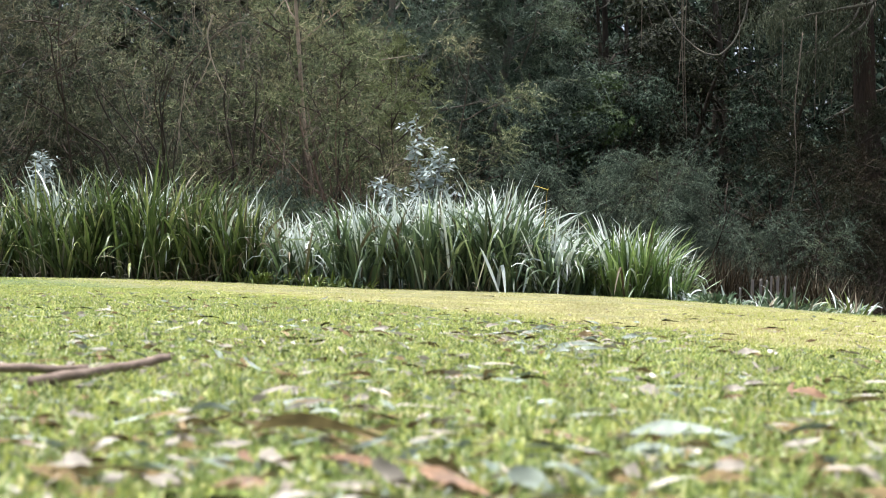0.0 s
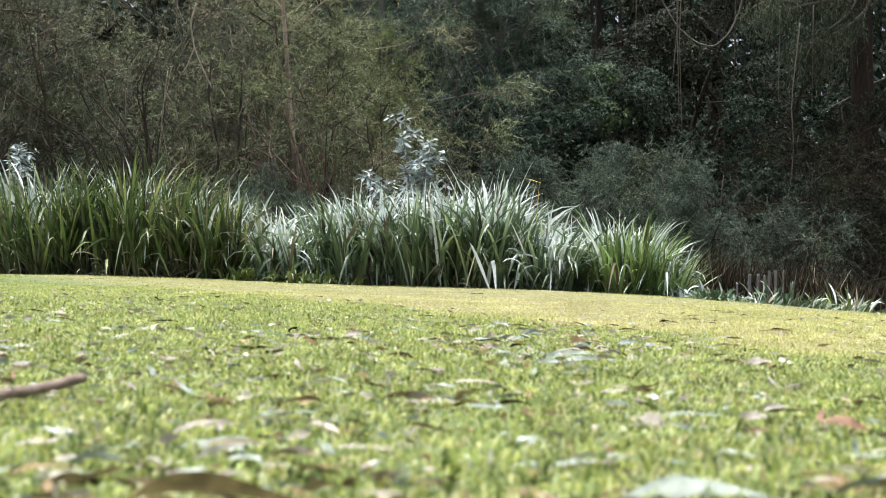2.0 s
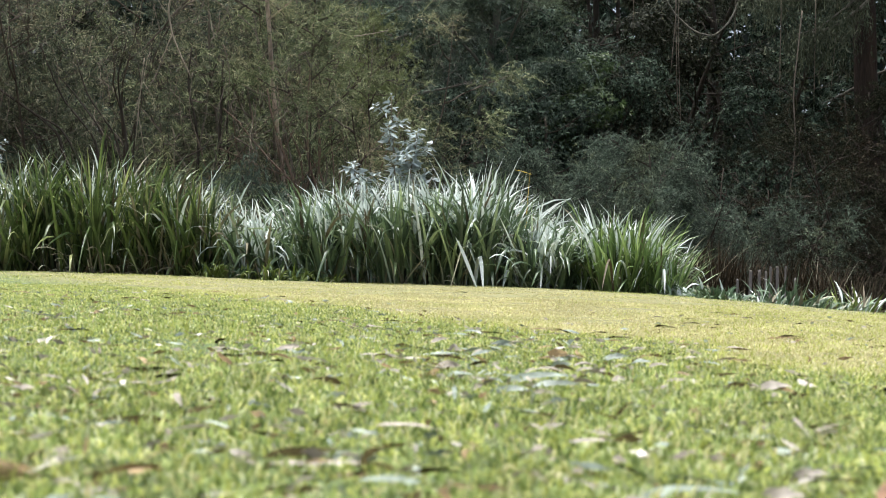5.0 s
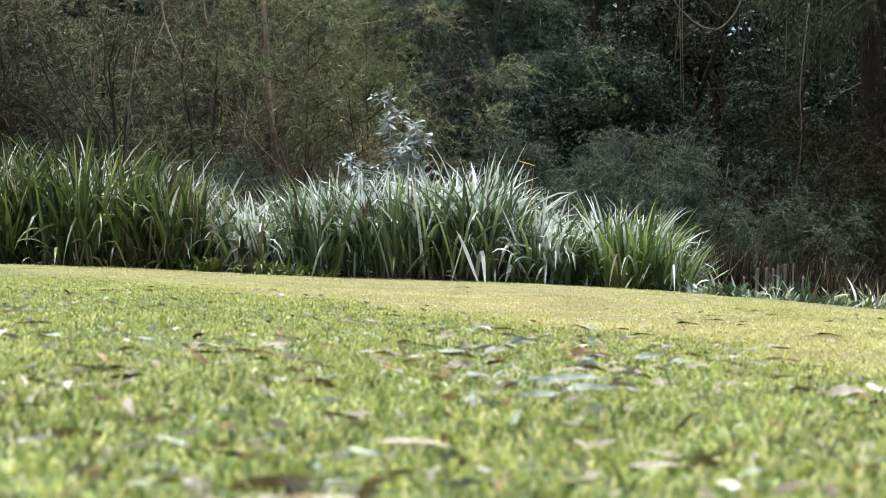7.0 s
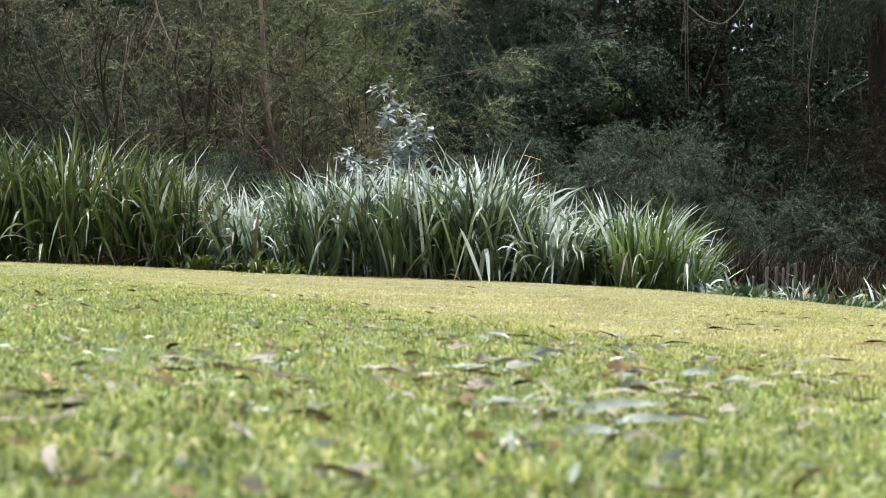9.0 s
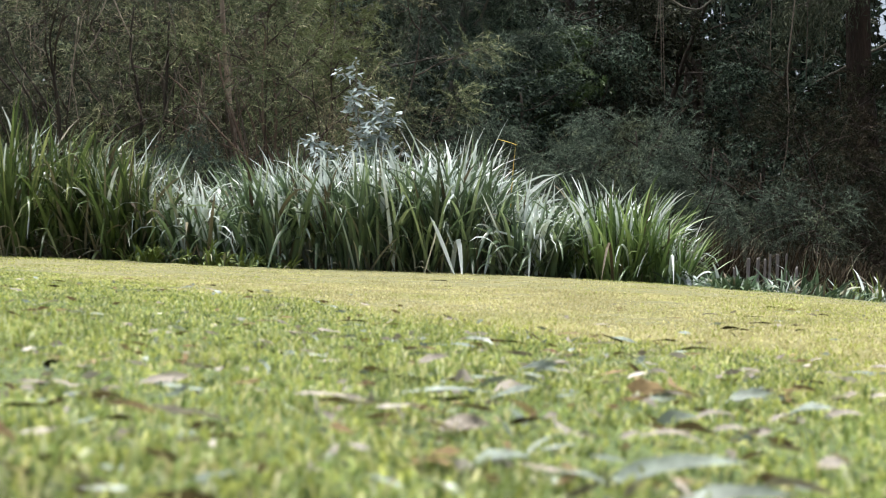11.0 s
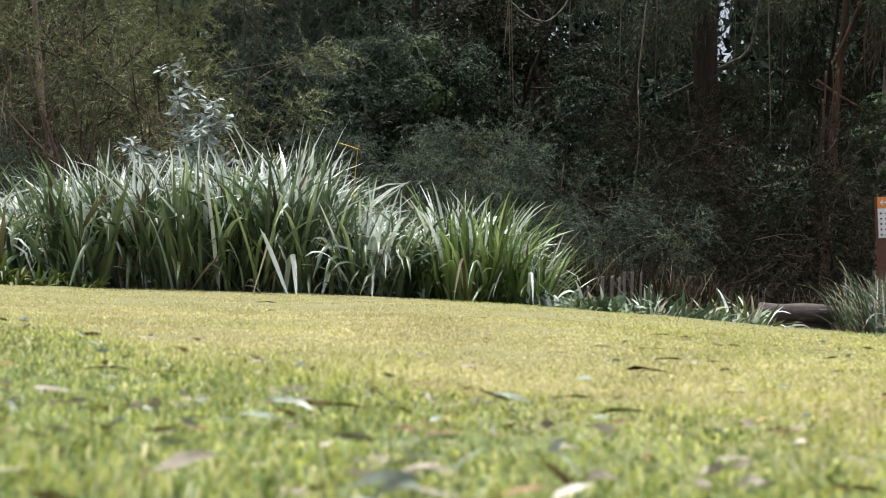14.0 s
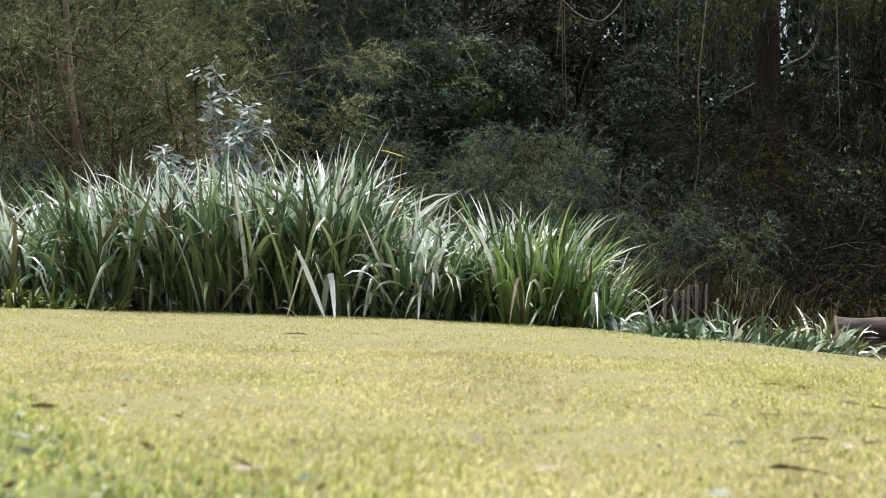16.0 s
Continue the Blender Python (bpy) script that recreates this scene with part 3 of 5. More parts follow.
# clumps added behind, coloured pale so that sheen tops the green ones
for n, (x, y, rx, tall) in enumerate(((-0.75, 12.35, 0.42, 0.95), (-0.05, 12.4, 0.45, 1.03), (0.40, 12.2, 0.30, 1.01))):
    clump("strappy_clump", "clump of strap leaves painted pale as sheen behind the others", (x, y, -0.02), rx, 0.3, tall, 420, 114 + n, STRAPS, 30, 0.041, 1.35, grey=1.9, dead=0.05, front_sheen=1.0)
clump("strappy_clump", "loose low clump of pale arching strap leaves in the gap", (-1.62, 11.85, -0.02), 0.34, 0.42, 0.78, 420, 120, STRAPS, 40, 0.028, 1.35, grey=0.9, front_sheen=1.2, skirt=40)
clump("strappy_clump", "sprawling clump of grey-green strap leaves, many bent over", (0.90, 11.6, -0.02), 0.36, 0.42, 0.72, 560, 121, STRAPS, 70, 0.032, 1.5, grey=1.1, front_sheen=0.8, skirt=30)
clump("strappy_clump", "bright green rounded clump of narrow strap leaves", (1.48, 11.42, -0.03), 0.32, 0.40, 0.73, 600, 122, [STRAP_BRIGHT, STRAP_PALE_SHEEN, STRAP_DEAD], 80, 0.025, 1.15, 0.35, grey=0.6, dead=0.05, front_sheen=0.45, skirt=20)
clump("strappy_clump", "bright green rounded clump of narrow strap leaves", (1.78, 11.3, -0.06), 0.20, 0.30, 0.56, 340, 123, [STRAP_BRIGHT, STRAP_PALE_SHEEN, STRAP_DEAD], 60, 0.020, 1.3, 0.4, grey=0.5, front_sheen=0.8, skirt=20)


def lone_leaf(label, at, azim, lean, bend, length, width, mat, twist=0.3):
    """One leaf that stands out from the clumps."""
    one = lambda v: np.array([float(v)])
    v, q, _ = straps(np.array([at], float), one(azim), one(lean), one(bend), one(length), one(width), segs=12, twist=one(twist))
    ob = new("strap_leaf", mesh_from("strap_leaf", v, q, mat, None, True))
    tagged(ob, label, "leaf", "standing leaves")


lone_leaf("long pale strap leaf arching up above the clump", (0.36, 11.42, -0.05), 0.2, 0.14, 0.42, 1.27, 0.036, STRAP_PALE_SHEEN)
lone_leaf("pale dry strap leaf leaning low in front of the clump", (0.29, 10.98, -0.01), 3.1, 0.40, 0.15, 0.46, 0.034, STRAP_PALE_SHEEN, 1.2)
lone_leaf("yellow broken strap leaf standing above the clump", (0.69, 11.6, -0.05), 0.5, 0.02, 0.1, 1.08, 0.03, STRAP_YELLOW)
lone_leaf("yellow folded strap leaf tip bent level", (0.74, 11.6, 0.98), 3.4, 1.3, 0.3, 0.17, 0.022, STRAP_YELLOW)
lone_leaf("thin brown strap leaf arching far out sideways", (2.15, 11.1, -0.08), 0.1, 0.55, 1.35, 0.85, 0.010, STRAP_DEAD)

# ---------------------------------------------------------------- low plants where the bed falls away
low_label = "low tuft of blue-green strap leaves in the mulch bed"
rng = np.random.default_rng(31)
BED = [STRAP_BLUE, STRAP_PALE_SHEEN, STRAP_DEAD]
for n, (x, y, tall, r) in enumerate((
    (2.17, 10.2, 0.12, 0.18), (2.52, 10.8, 0.24, 0.20), (3.10, 12.0, 0.52, 0.24), (3.12, 11.6, 0.38, 0.18), (4.00, 13.0, 0.46, 0.20), (4.20, 13.3, 0.24, 0.16), (4.66, 13.5, 0.12, 0.14), (5.3, 14.5, 0.12, 0.14), (3.55, 12.2, 0.36, 0.18), (2.10, 10.4, 0.16, 0.15), (3.75, 12.5, 0.36, 0.18),
)):
    clump("bed_plant", low_label, (x, y, float(ground_z(x, y))), r, r, tall, 110, 200 + n, BED, 16, 0.034, 1.5, 0.5, "low bed plants", 0.05, 0.08)
for n, (x, y, tall) in enumerate(((1.96, 10.9, 0.22), (2.14, 10.85, 0.24), (2.35, 11.0, 0.28), (2.68, 11.2, 0.34))):
    clump("bed_plant", "low tuft of broad pale grey-green strap leaves at the lawn's edge", (x, y, float(ground_z(x, y))), 0.13, 0.13, tall, 70, 215 + n, BED, 14, 0.036, 1.7, 0.6, "low bed plants", 0.2, 0.08, 1.0)
for n, (x, y, tall, r) in enumerate(((3.50, 12.3, 0.40, 0.16), (3.95, 12.6, 0.50, 0.17), (3.73, 12.5, 0.38, 0.14), (3.36, 12.1, 0.34, 0.14))):
    clump("bed_plant", "low tuft of yellow-green strap leaves in the mulch bed", (x, y, float(ground_z(x, y))), r, r, tall, 90, 222 + n, [STRAP_LIME, STRAP_PALE_SHEEN, STRAP_DEAD], 14, 0.028, 1.5, 0.5, "low bed plants", 0.2, 0.15)
for n, (x, y, tall, r) in enumerate(((7.08, 16.3, 1.25, 0.42), (6.93, 15.7, 1.0, 0.40), (6.5, 14.6, 0.55, 0.25), (7.45, 16.0, 1.10, 0.50))):
    clump("bed_plant", "shaggy clump of narrow grey-green strap leaves below the sign", (x, y, float(ground_z(x, y))), r, r, 0.70 * tall, 420, 230 + n, BED, 24, 0.020, 1.2, 0.5, "shaggy clumps by the sign", 0.06, 0.36, skirt=60)
lone_leaf("broad upright green strap leaf standing in the bed", (3.95, 15.0, -0.45), 0.0, 0.11, 0.05, 0.74, 0.060, STRAP_GREEN)
lone_leaf("broad upright green strap leaf standing in the bed", (3.98, 15.0, -0.45), 0.0, 0.30, 0.05, 0.70, 0.060, STRAP_GREEN)
lone_leaf("broad upright green strap leaf standing in the bed", (3.84, 15.0, -0.45), 0.0, 0.04, 0.05, 0.51, 0.040, STRAP_GREEN)
lone_leaf("long dead brown leaf stalk leaning over the bed", (4.36, 14.8, -0.44), 3.14, 0.39, 0.0, 0.69, 0.012, STRAP_DEAD)


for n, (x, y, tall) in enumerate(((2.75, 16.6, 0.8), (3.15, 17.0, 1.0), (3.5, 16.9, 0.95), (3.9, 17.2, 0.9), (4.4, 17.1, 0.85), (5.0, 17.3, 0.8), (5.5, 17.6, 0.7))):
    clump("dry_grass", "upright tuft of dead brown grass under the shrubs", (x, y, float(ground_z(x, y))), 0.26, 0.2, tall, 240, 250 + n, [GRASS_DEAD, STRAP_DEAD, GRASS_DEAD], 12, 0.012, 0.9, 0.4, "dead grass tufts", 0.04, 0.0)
for n, (x, y, tall) in enumerate(((-2.0, 11.32, 0.2), (-1.75, 11.3, 0.16), (-1.5, 11.3, 0.22), (-1.25, 11.3, 0.18), (-1.0, 11.32, 0.15))):
    clump("edge_plant", "small fresh green leafy tuft at the lawn's edge", (x, y, float(ground_z(x, y))), 0.12, 0.08, tall, 60, 262 + n, [STRAP_LIME, STRAP_BLUE, STRAP_DEAD], 10, 0.024, 1.7, 0.5, "edge tufts", 0.3, 0.05)


# ---------------------------------------------------------------- silvery saplings behind the clumps
def sapling(label, at, stems, seed):
    rng = np.random.default_rng(seed)
    root = thing("silver_sapling", label, "shrub", at, 0, "silver saplings")
    for top, reach in stems:
        pts = wander(rng, (0, 0, 0), (reach[0] * 0.4, reach[1] * 0.4, top), top, 9, 0.05, 0.0)
        pts[:, :2] += np.linspace(0, 1, 10)[:, None] ** 1.8 * np.array(reach)
        stem = part("stem", mesh_from("stem", *tube(pts, np.linspace(0.009, 0.003, 10), 5), TWIG, None, True), root)
        shoots = [(stem, pts, 42, 0.40)]
        for k in range(8):
            u = 0.46 + 0.50 * k / 8
            p = np.array([np.interp(u, np.linspace(0, 1, 10), pts[:, c]) for c in range(3)])
            a = k * 2.1 + rng.normal(0, 0.4)
            side = wander(rng, p, (np.cos(a), 0.6 * np.sin(a), 0.75), rng.uniform(0.22, 0.38) * (1.3 - 0.7 * u), 5, 0.1, -0.03)
            twig = part("branch", mesh_from("branch", *tube(side, np.linspace(0.004, 0.0015, 6), 4), TWIG, None, True), root)
            shoots.append((twig, side, 8, 0.2))
        for owner, line, count, start in shoots:
            for k in range(count):
                u = start + (1 - start) * k / (count - 1)
                p = np.array([np.interp(u, np.linspace(0, 1, len(line)), line[:, c]) for c in range(3)])
                for flip in (0, np.pi):
                    a = k * 1.2 + flip + rng.normal(0, 0.4)
                    d = np.array([np.cos(a), np.sin(a), rng.uniform(-0.9, 0.6)])
                    d /= np.linalg.norm(d)
                    size = rng.uniform(0.085, 0.135) * (1.15 - 0.4 * u)
                    side = np.cross(d, (0, 0, 1.0)) + rng.normal(0, 0.6, 3)
                    side /= np.linalg.norm(side)
                    n = np.cross(side, d)
                    # an oval leaf folded along its rib
                    f = [(0, 0, 0), (0.25, 0.17, 0.04), (0.6, 0.15, 0.03), (1, 0, -0.06), (0.6, -0.15, 0.03), (0.25, -0.17, 0.04), (0.45, 0, -0.03)]
                    v = np.array([p + d * 0.012 + size * (e * d + w * side + h * n) for e, w, h in f])
                    t = np.array([(0, 1, 6), (1, 2, 6), (2, 3, 6), (3, 4, 6), (4, 5, 6), (5, 0, 6)])
                    part("leaf", mesh_from("leaf", v, t, LEAF_SILVER, None, True), owner)
    return root


sapling("slender sapling with pairs of silvery blue round leaves", (-0.61, 14.4, -0.1), ((2.10, (0.04, 0)), (1.76, (-0.06, 0)), (1.70, (0.06, -0.05)), (1.36, (-0.34, 0))), 5)
sapling("slender sapling with pairs of silvery blue round leaves", (-5.18, 14.0, -0.1), ((1.62, (-0.05, 0)),), 6)


# ---------------------------------------------------------------- trees and shrubs
def tree(name, label, category, at, tall, reach, trunk, bark, leaf, style, count, seed, limbs=10, low=0.15, lean=(0, 0), size=(0.09, 0.02), twigs=6, group="", bare=0.0, stems=1, crook=0.06, spray=None, fan=1.6, plume=1.0):
    """A tree or shrub: crooked trunk, limbs with twigs, and a crown of single leaves gathered round them."""
    rng = np.random.default_rng(seed)
    root = thing(name, label, category, at, 0, group)
    spots = []
    for s in range(stems):
        a0 = rng.uniform(0, 2 * np.pi)
        off = np.array([np.cos(a0), np.sin(a0), 0]) * (0.25 if stems > 1 else 0)
        way = np.array([lean[0], lean[1], 1.0]) + off * fan
        path = wander(rng, off + np.array([0, 0, -0.15]), way, tall * (0.85 if stems == 1 else 0.8), 10, crook, 0.05)
        rad = trunk * np.linspace(1, 0.22, 11)
        rad[0] *= 1.35
        part("trunk", mesh_from("trunk", *tube(path, rad, 9, rng, 0.05), bark, None, True), root)
        for k in range(limbs // stems):
            u = low + (0.97 - low) * (k + rng.uniform(0, 0.8)) / (limbs // stems)
            p = np.array([np.interp(u, np.linspace(0, 1, 11), path[:, c]) for c in range(3)])
            a = k * 2.4 + rng.uniform(-0.5, 0.5)
            full = reach * (0.55 + 0.6 * np.sin(np.pi * min(1, 0.25 + 0.75 * u))) * rng.uniform(0.75, 1.15)
            climb = rng.uniform(0.15, 0.9) if style != "droop" else rng.uniform(0.2, 0.6)
            limb = wander(rng, p, (np.cos(a), np.sin(a), climb), full, 7, 0.16, -0.07 if style == "droop" else 0.03)
            r0 = max(0.012, np.interp(u, np.linspace(0, 1, 11), rad) * 0.45)
            bits = [tube(limb, np.linspace(r0, 0.006, 8), 6)]
            for t in range(twigs):
                q = limb[rng.integers(2, 8)]
                d = np.array([np.cos(a), np.sin(a), 0.3]) + rng.normal(0, 0.8, 3)
                if style == "droop":
                    d[2] -= 0.8
                tw = wander(rng, q, d, full * rng.uniform(0.25, 0.5), 5, 0.2, -0.1 if style == "droop" else 0.05)
                bits.append(tube(tw, np.linspace(0.008, 0.003, 6), 3))
                if rng.uniform() >= bare:
                    spots.extend(tw[1:])
            spots.extend(limb[3:])
            branch = part("branch", mesh_from("branch", *bits[0], bark, None, True), root)
            part("spray", mesh_from("spray", *joined(bits[1:]), spray or bark, None, True), branch)["kind"] = "stuff"
    spots = np.array(spots)
    if count and style == "broad":
        # whorls of leaves on the shells of rounded domes that lie over one another
        heart = spots[rng.integers(0, len(spots), max(26, count // 420))]
        wide = (0.07 * reach + 0.16) * rng.uniform(1.0, 2.3, len(heart))
        group = count // 6
        k = rng.integers(0, len(heart), group)
        u = rng.normal(size=(group, 3)) + np.array([0, 0, 0.55])
        u /= np.linalg.norm(u, axis=1)[:, None]
        c = heart[k] + u * (wide[k] * rng.uniform(0.72, 1.04, group))[:, None] * np.array([1.2, 1.2, 0.75])
        c, u = np.repeat(c, 6, 0), np.repeat(u, 6, 0)
        way = np.cross(u, rng.normal(size=c.shape)) + u * 0.35 + np.array([0, 0, -0.3])
        made = leaves(rng, c, way, size[0] * rng.uniform(0.6, 1.35, len(c)), size[1] * rng.uniform(0.7, 1.3, len(c)), u + rng.normal(size=c.shape) * 0.4)
    elif count and style == "droop":
        # strings of leaves hanging from the twigs
        group = count // 14
        k = spots[rng.integers(0, len(spots), group)] + rng.normal(size=(group, 3)) * (0.035 * reach + 0.08)
        drop = rng.uniform(0.3, 1.0, group)
        u = np.tile(np.linspace(0, 1, 14), group)
        sway = rng.normal(size=(group, 3)) * 0.16
        c = np.repeat(k, 14, 0) + (u * np.repeat(drop, 14))[:, None] * (np.array([0, 0, -1.0]) + np.repeat(sway, 14, 0))
        way = rng.normal(size=c.shape) * (0.32 if size[1] < 0.02 else 0.55) + np.array([0, 0, -1.0])
        make = needles if size[1] < 0.02 else leaves
        made = make(rng, c, way, size[0] * rng.uniform(0.6, 1.35, len(c)), size[1] * rng.uniform(0.7, 1.3, len(c)))
    elif count:
        # soft brushes of needles, arching over at their ends, with gaps between them
        group = count // 40
        some = spots[rng.integers(0, len(spots), max(40, len(spots) // 5))]
        k = some[rng.integers(0, len(some), group)] + rng.normal(size=(group, 3)) * (0.05 * reach + 0.05)
        d = rng.normal(size=(group, 3)) * 0.5 + (k - np.array([0, 0, tall * 0.4])) / tall + np.array([0, 0, 0.15])
        d /= np.linalg.norm(d, axis=1)[:, None]
        full, u = np.repeat(rng.uniform(0.22, 0.62, group) * plume, 40), rng.uniform(0.0, 1.0, group * 40)
        d, sag = np.repeat(d, 40, 0), np.repeat(rng.uniform(0.1, 0.9, group), 40)
        c = np.repeat(k, 40, 0) + (u * full)[:, None] * d
        c[:, 2] -= sag * full * u * u
        way = d * 0.7 + rng.normal(size=c.shape) * 0.42
        way[:, 2] -= sag * u
        made = needles(rng, c, way, size[0] * rng.uniform(0.6, 1.35, len(c)) * (1.15 - 0.4 * u), size[1] * rng.uniform(0.7, 1.3, len(c)))
    if count:
        crown = part("crown", mesh_from("crown", *made, leaf), root)
        crown["kind"] = "stuff"
    return root


def on_ground(x, y):
    return (x, y, float(ground_z(x, y)))


fine_label = "bushy tree with fine olive-brown foliage and bare twigs"
FINE = dict(style="fine", size=(0.085, 0.0075), low=0.12, bare=0.1, stems=5, spray=BARK_STEM, fan=2.6, crook=0.10, group="fine-leaved thicket")
for n, (x, y, tall, reach, count) in enumerate(((-7.2, 17.4, 5.6, 1.7, 44000), (-5.6, 17.0, 5.4, 1.6, 62000), (-4.1, 17.2, 5.0, 1.5, 66000), (-2.7, 17.9, 5.2, 1.5, 62000), (-1.5, 19.7, 5.4, 1.25, 50000), (-1.5, 17.6, 4.0, 0.9, 26000), (-4.6, 20.4, 7.0, 2.0, 44000), (-8.8, 20.0, 7.5, 2.2, 24000), (-2.6, 21.4, 7.0, 1.9, 36000), (-4.7, 18.7, 5.8, 1.3, 36000))):
    tree("thicket_tree", fine_label, "tree", on_ground(x, y), tall, reach, 0.024, BARK_STEM, LEAF_UMBER if x < -3.5 else LEAF_OLIVE, count=count, seed=300 + n, limbs=25, twigs=7, **{**FINE, "low": 0.30 if x < -3.5 and y < 17.5 else 0.12})
for n, (x, y, tall, reach, count) in enumerate(((0.2, 23.6, 9.0, 1.6, 60000), (-1.6, 23.0, 9.0, 2.1, 60000))):
    tree("weeping_tree", "tall tree with drooping grey-green needle foliage", "tree", on_ground(x, y), tall, reach, 0.14, BARK_GREY, LEAF_DROOP, "fine", count, 330 + n, 18, (0.38, 0.14)[n], size=(0.14, 0.0105), twigs=8, plume=1.6, group="weeping trees")
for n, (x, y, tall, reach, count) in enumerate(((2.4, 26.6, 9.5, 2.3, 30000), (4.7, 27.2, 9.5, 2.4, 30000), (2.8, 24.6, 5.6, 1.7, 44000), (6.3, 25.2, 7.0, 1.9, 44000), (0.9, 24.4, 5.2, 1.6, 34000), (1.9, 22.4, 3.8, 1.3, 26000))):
    # the two farthest take the darker gum leaf colour in place of shade
    tree("dark_tree", "dense dark green leafy tree, coloured for deep shade", "tree", on_ground(x, y), tall, reach, 0.09, BARK_DARK, LEAF_GUM_SHADED if n < 2 else LEAF_DARK, "broad", count, 340 + n, 20, 0.02, size=(0.09, 0.025) if n < 2 else (0.078, 0.022), twigs=7, group="dark leafy trees")
tree("lime_shrub", "leafy shrub with fresh yellow-green leaves among the trees", "shrub", on_ground(-1.27, 16.9), 1.8, 0.5, 0.03, BARK_GREY, LEAF_LIME, "broad", 4200, 350, 8, 0.3, size=(0.07, 0.025), group="fresh green shrubs")
tree("lime_shrub", "leafy shrub with fresh yellow-green leaves among the trees", "shrub", on_ground(2.2, 24.0), 5.2, 0.8, 0.04, BARK_DARK, LEAF_LIME, "broad", 5200, 351, 8, 0.4, size=(0.11, 0.03), group="fresh green shrubs")
for n, (x, y, tall, reach, count) in enumerate(((0.9, 19.6, 2.2, 1.15, 40000), (2.2, 19.0, 2.3, 1.2, 46000), (3.5, 18.8, 3.1, 1.4, 62000), (4.7, 19.3, 2.1, 1.1, 40000), (6.0, 18.9, 1.3, 0.8, 14000), (8.6, 19.4, 1.5, 0.9, 14000), (-0.6, 17.0, 1.15, 0.7, 20000), (-2.9, 15.2, 1.1, 0.7, 20000), (-2.36, 15.5, 1.5, 0.62, 22000))):
    # past x 5.2 the same shrubs get near-black leaves standing in for shade
    tree("grey_shrub", "rounded shrub with soft grey-green fine leaves", "shrub", on_ground(x, y), tall, reach, 0.035, BARK_DARK, LEAF_BROWN_SHADED if x > 5.2 else LEAF_SHRUB, "fine", count, 360 + n, 15, 0.06, size=(0.07, 0.0085), twigs=8, stems=3, plume=0.8, group="grey-green shrubs")
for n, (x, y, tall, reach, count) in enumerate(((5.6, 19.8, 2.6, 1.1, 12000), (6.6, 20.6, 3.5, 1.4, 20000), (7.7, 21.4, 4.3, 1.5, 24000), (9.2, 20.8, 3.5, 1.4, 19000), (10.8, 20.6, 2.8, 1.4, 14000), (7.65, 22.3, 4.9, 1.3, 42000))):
    tree("twiggy_shrub", "tangled half-dead shrub with brown twigs and sparse dull leaves", "shrub", on_ground(x, y), tall, reach, 0.03, BARK_DARK, LEAF_BROWN_SHADED, "fine", count, 380 + n, 18, 0.04, size=(0.085, 0.0095), twigs=6, stems=3, bare=0.2, spray=BARK_DARK, group="tangled shrubs")

# tall gums on the falling side; unseen crowns spread wide to shade the shrubs
tree("gum_tree", "slender gum with dull hanging leaves down to the ground", "tree", on_ground(11.3, 27.0), 9.5, 1.9, 0.1, BARK_DARK, LEAF_GUM_SHADED, "droop", 36000, 404, 16, 0.06, size=(0.15, 0.019), group="tall gums")
tree("gum_tree", "tall gum tree with thick stringy brown bark and hanging leaves", "tree", on_ground(7.80, 23.6), 13, 3.8, 0.33, BARK_RED, LEAF_GUM_SHADED, "droop", 42000, 400, 13, 0.60, size=(0.16, 0.0195), group="tall gums", crook=0.015)
tree("gum_tree", "gum tree with red-brown peeling bark", "tree", on_ground(10.1, 24.2), 12.5, 3.8, 0.10, BARK_PEEL, LEAF_GUM_SHADED, "droop", 36000, 401, 12, 0.62, (0.03, 0), (0.16, 0.0195), group="tall gums", crook=0.015)
tree("gum_tree", "thick gum trunk with red fibrous bark", "tree", on_ground(12.1, 25.2), 13, 3.8, 0.36, BARK_RED, LEAF_GUM_SHADED, "droop", 36000, 402, 12, 0.6, size=(0.16, 0.0195), group="tall gums", crook=0.015)
tree("gum_tree", "big gum with a smooth pale pinkish trunk", "tree", on_ground(11.12, 23.9), 13, 3.0, 0.25, BARK_SMOOTH, LEAF_GUM_SHADED, "droop", 12000, 405, 10, 0.66, (0, 0), (0.15, 0.0195), group="tall gums", crook=0.004)
tree("lime_shrub", "leafy green sapling lit beside the gum trunk", "shrub", on_ground(10.35, 22.3), 4.3, 0.62, 0.03, BARK_DARK, LEAF_FRESH, "broad", 5600, 352, 9, 0.55, size=(0.09, 0.03), group="fresh green shrubs")
tree("lime_shrub", "feathery bough of fresh yellow-green foliage in the thicket", "shrub", on_ground(-1.05, 17.7), 4.2, 0.62, 0.02, BARK_STEM, LEAF_PLUME, "fine", 9000, 353, 9, 0.62, size=(0.085, 0.008), group="fresh green shrubs", crook=0.04)
tree("young_tree", "thin young tree with feathery olive foliage in the thicket", "tree", on_ground(-2.95, 15.9), 3.5, 0.55, 0.016, BARK_STEM, LEAF_OLIVE, "fine", 9000, 414, 12, 0.2, (0.03, 0), (0.085, 0.0075), group="young thin trees", stems=2, fan=1.2)
tree("young_tree", "thin young tree with feathery olive foliage in the thicket", "tree", on_ground(-1.78, 16.2), 4.6, 0.42, 0.014, BARK_STEM, LEAF_OLIVE, "fine", 5200, 415, 9, 0.66, (-0.05, 0), (0.085, 0.0075), group="young thin trees")
tree("pale_tree", "slender tree with a pale pinkish-brown trunk in the thicket", "tree", on_ground(-1.90, 16.9), 8, 1.3, 0.044, BARK_PALE_DAPPLED, LEAF_OLIVE, "fine", 9000, 403, 9, 0.5, (-0.28, 0), (0.11, 0.011), group="pale trunks", crook=0.04)
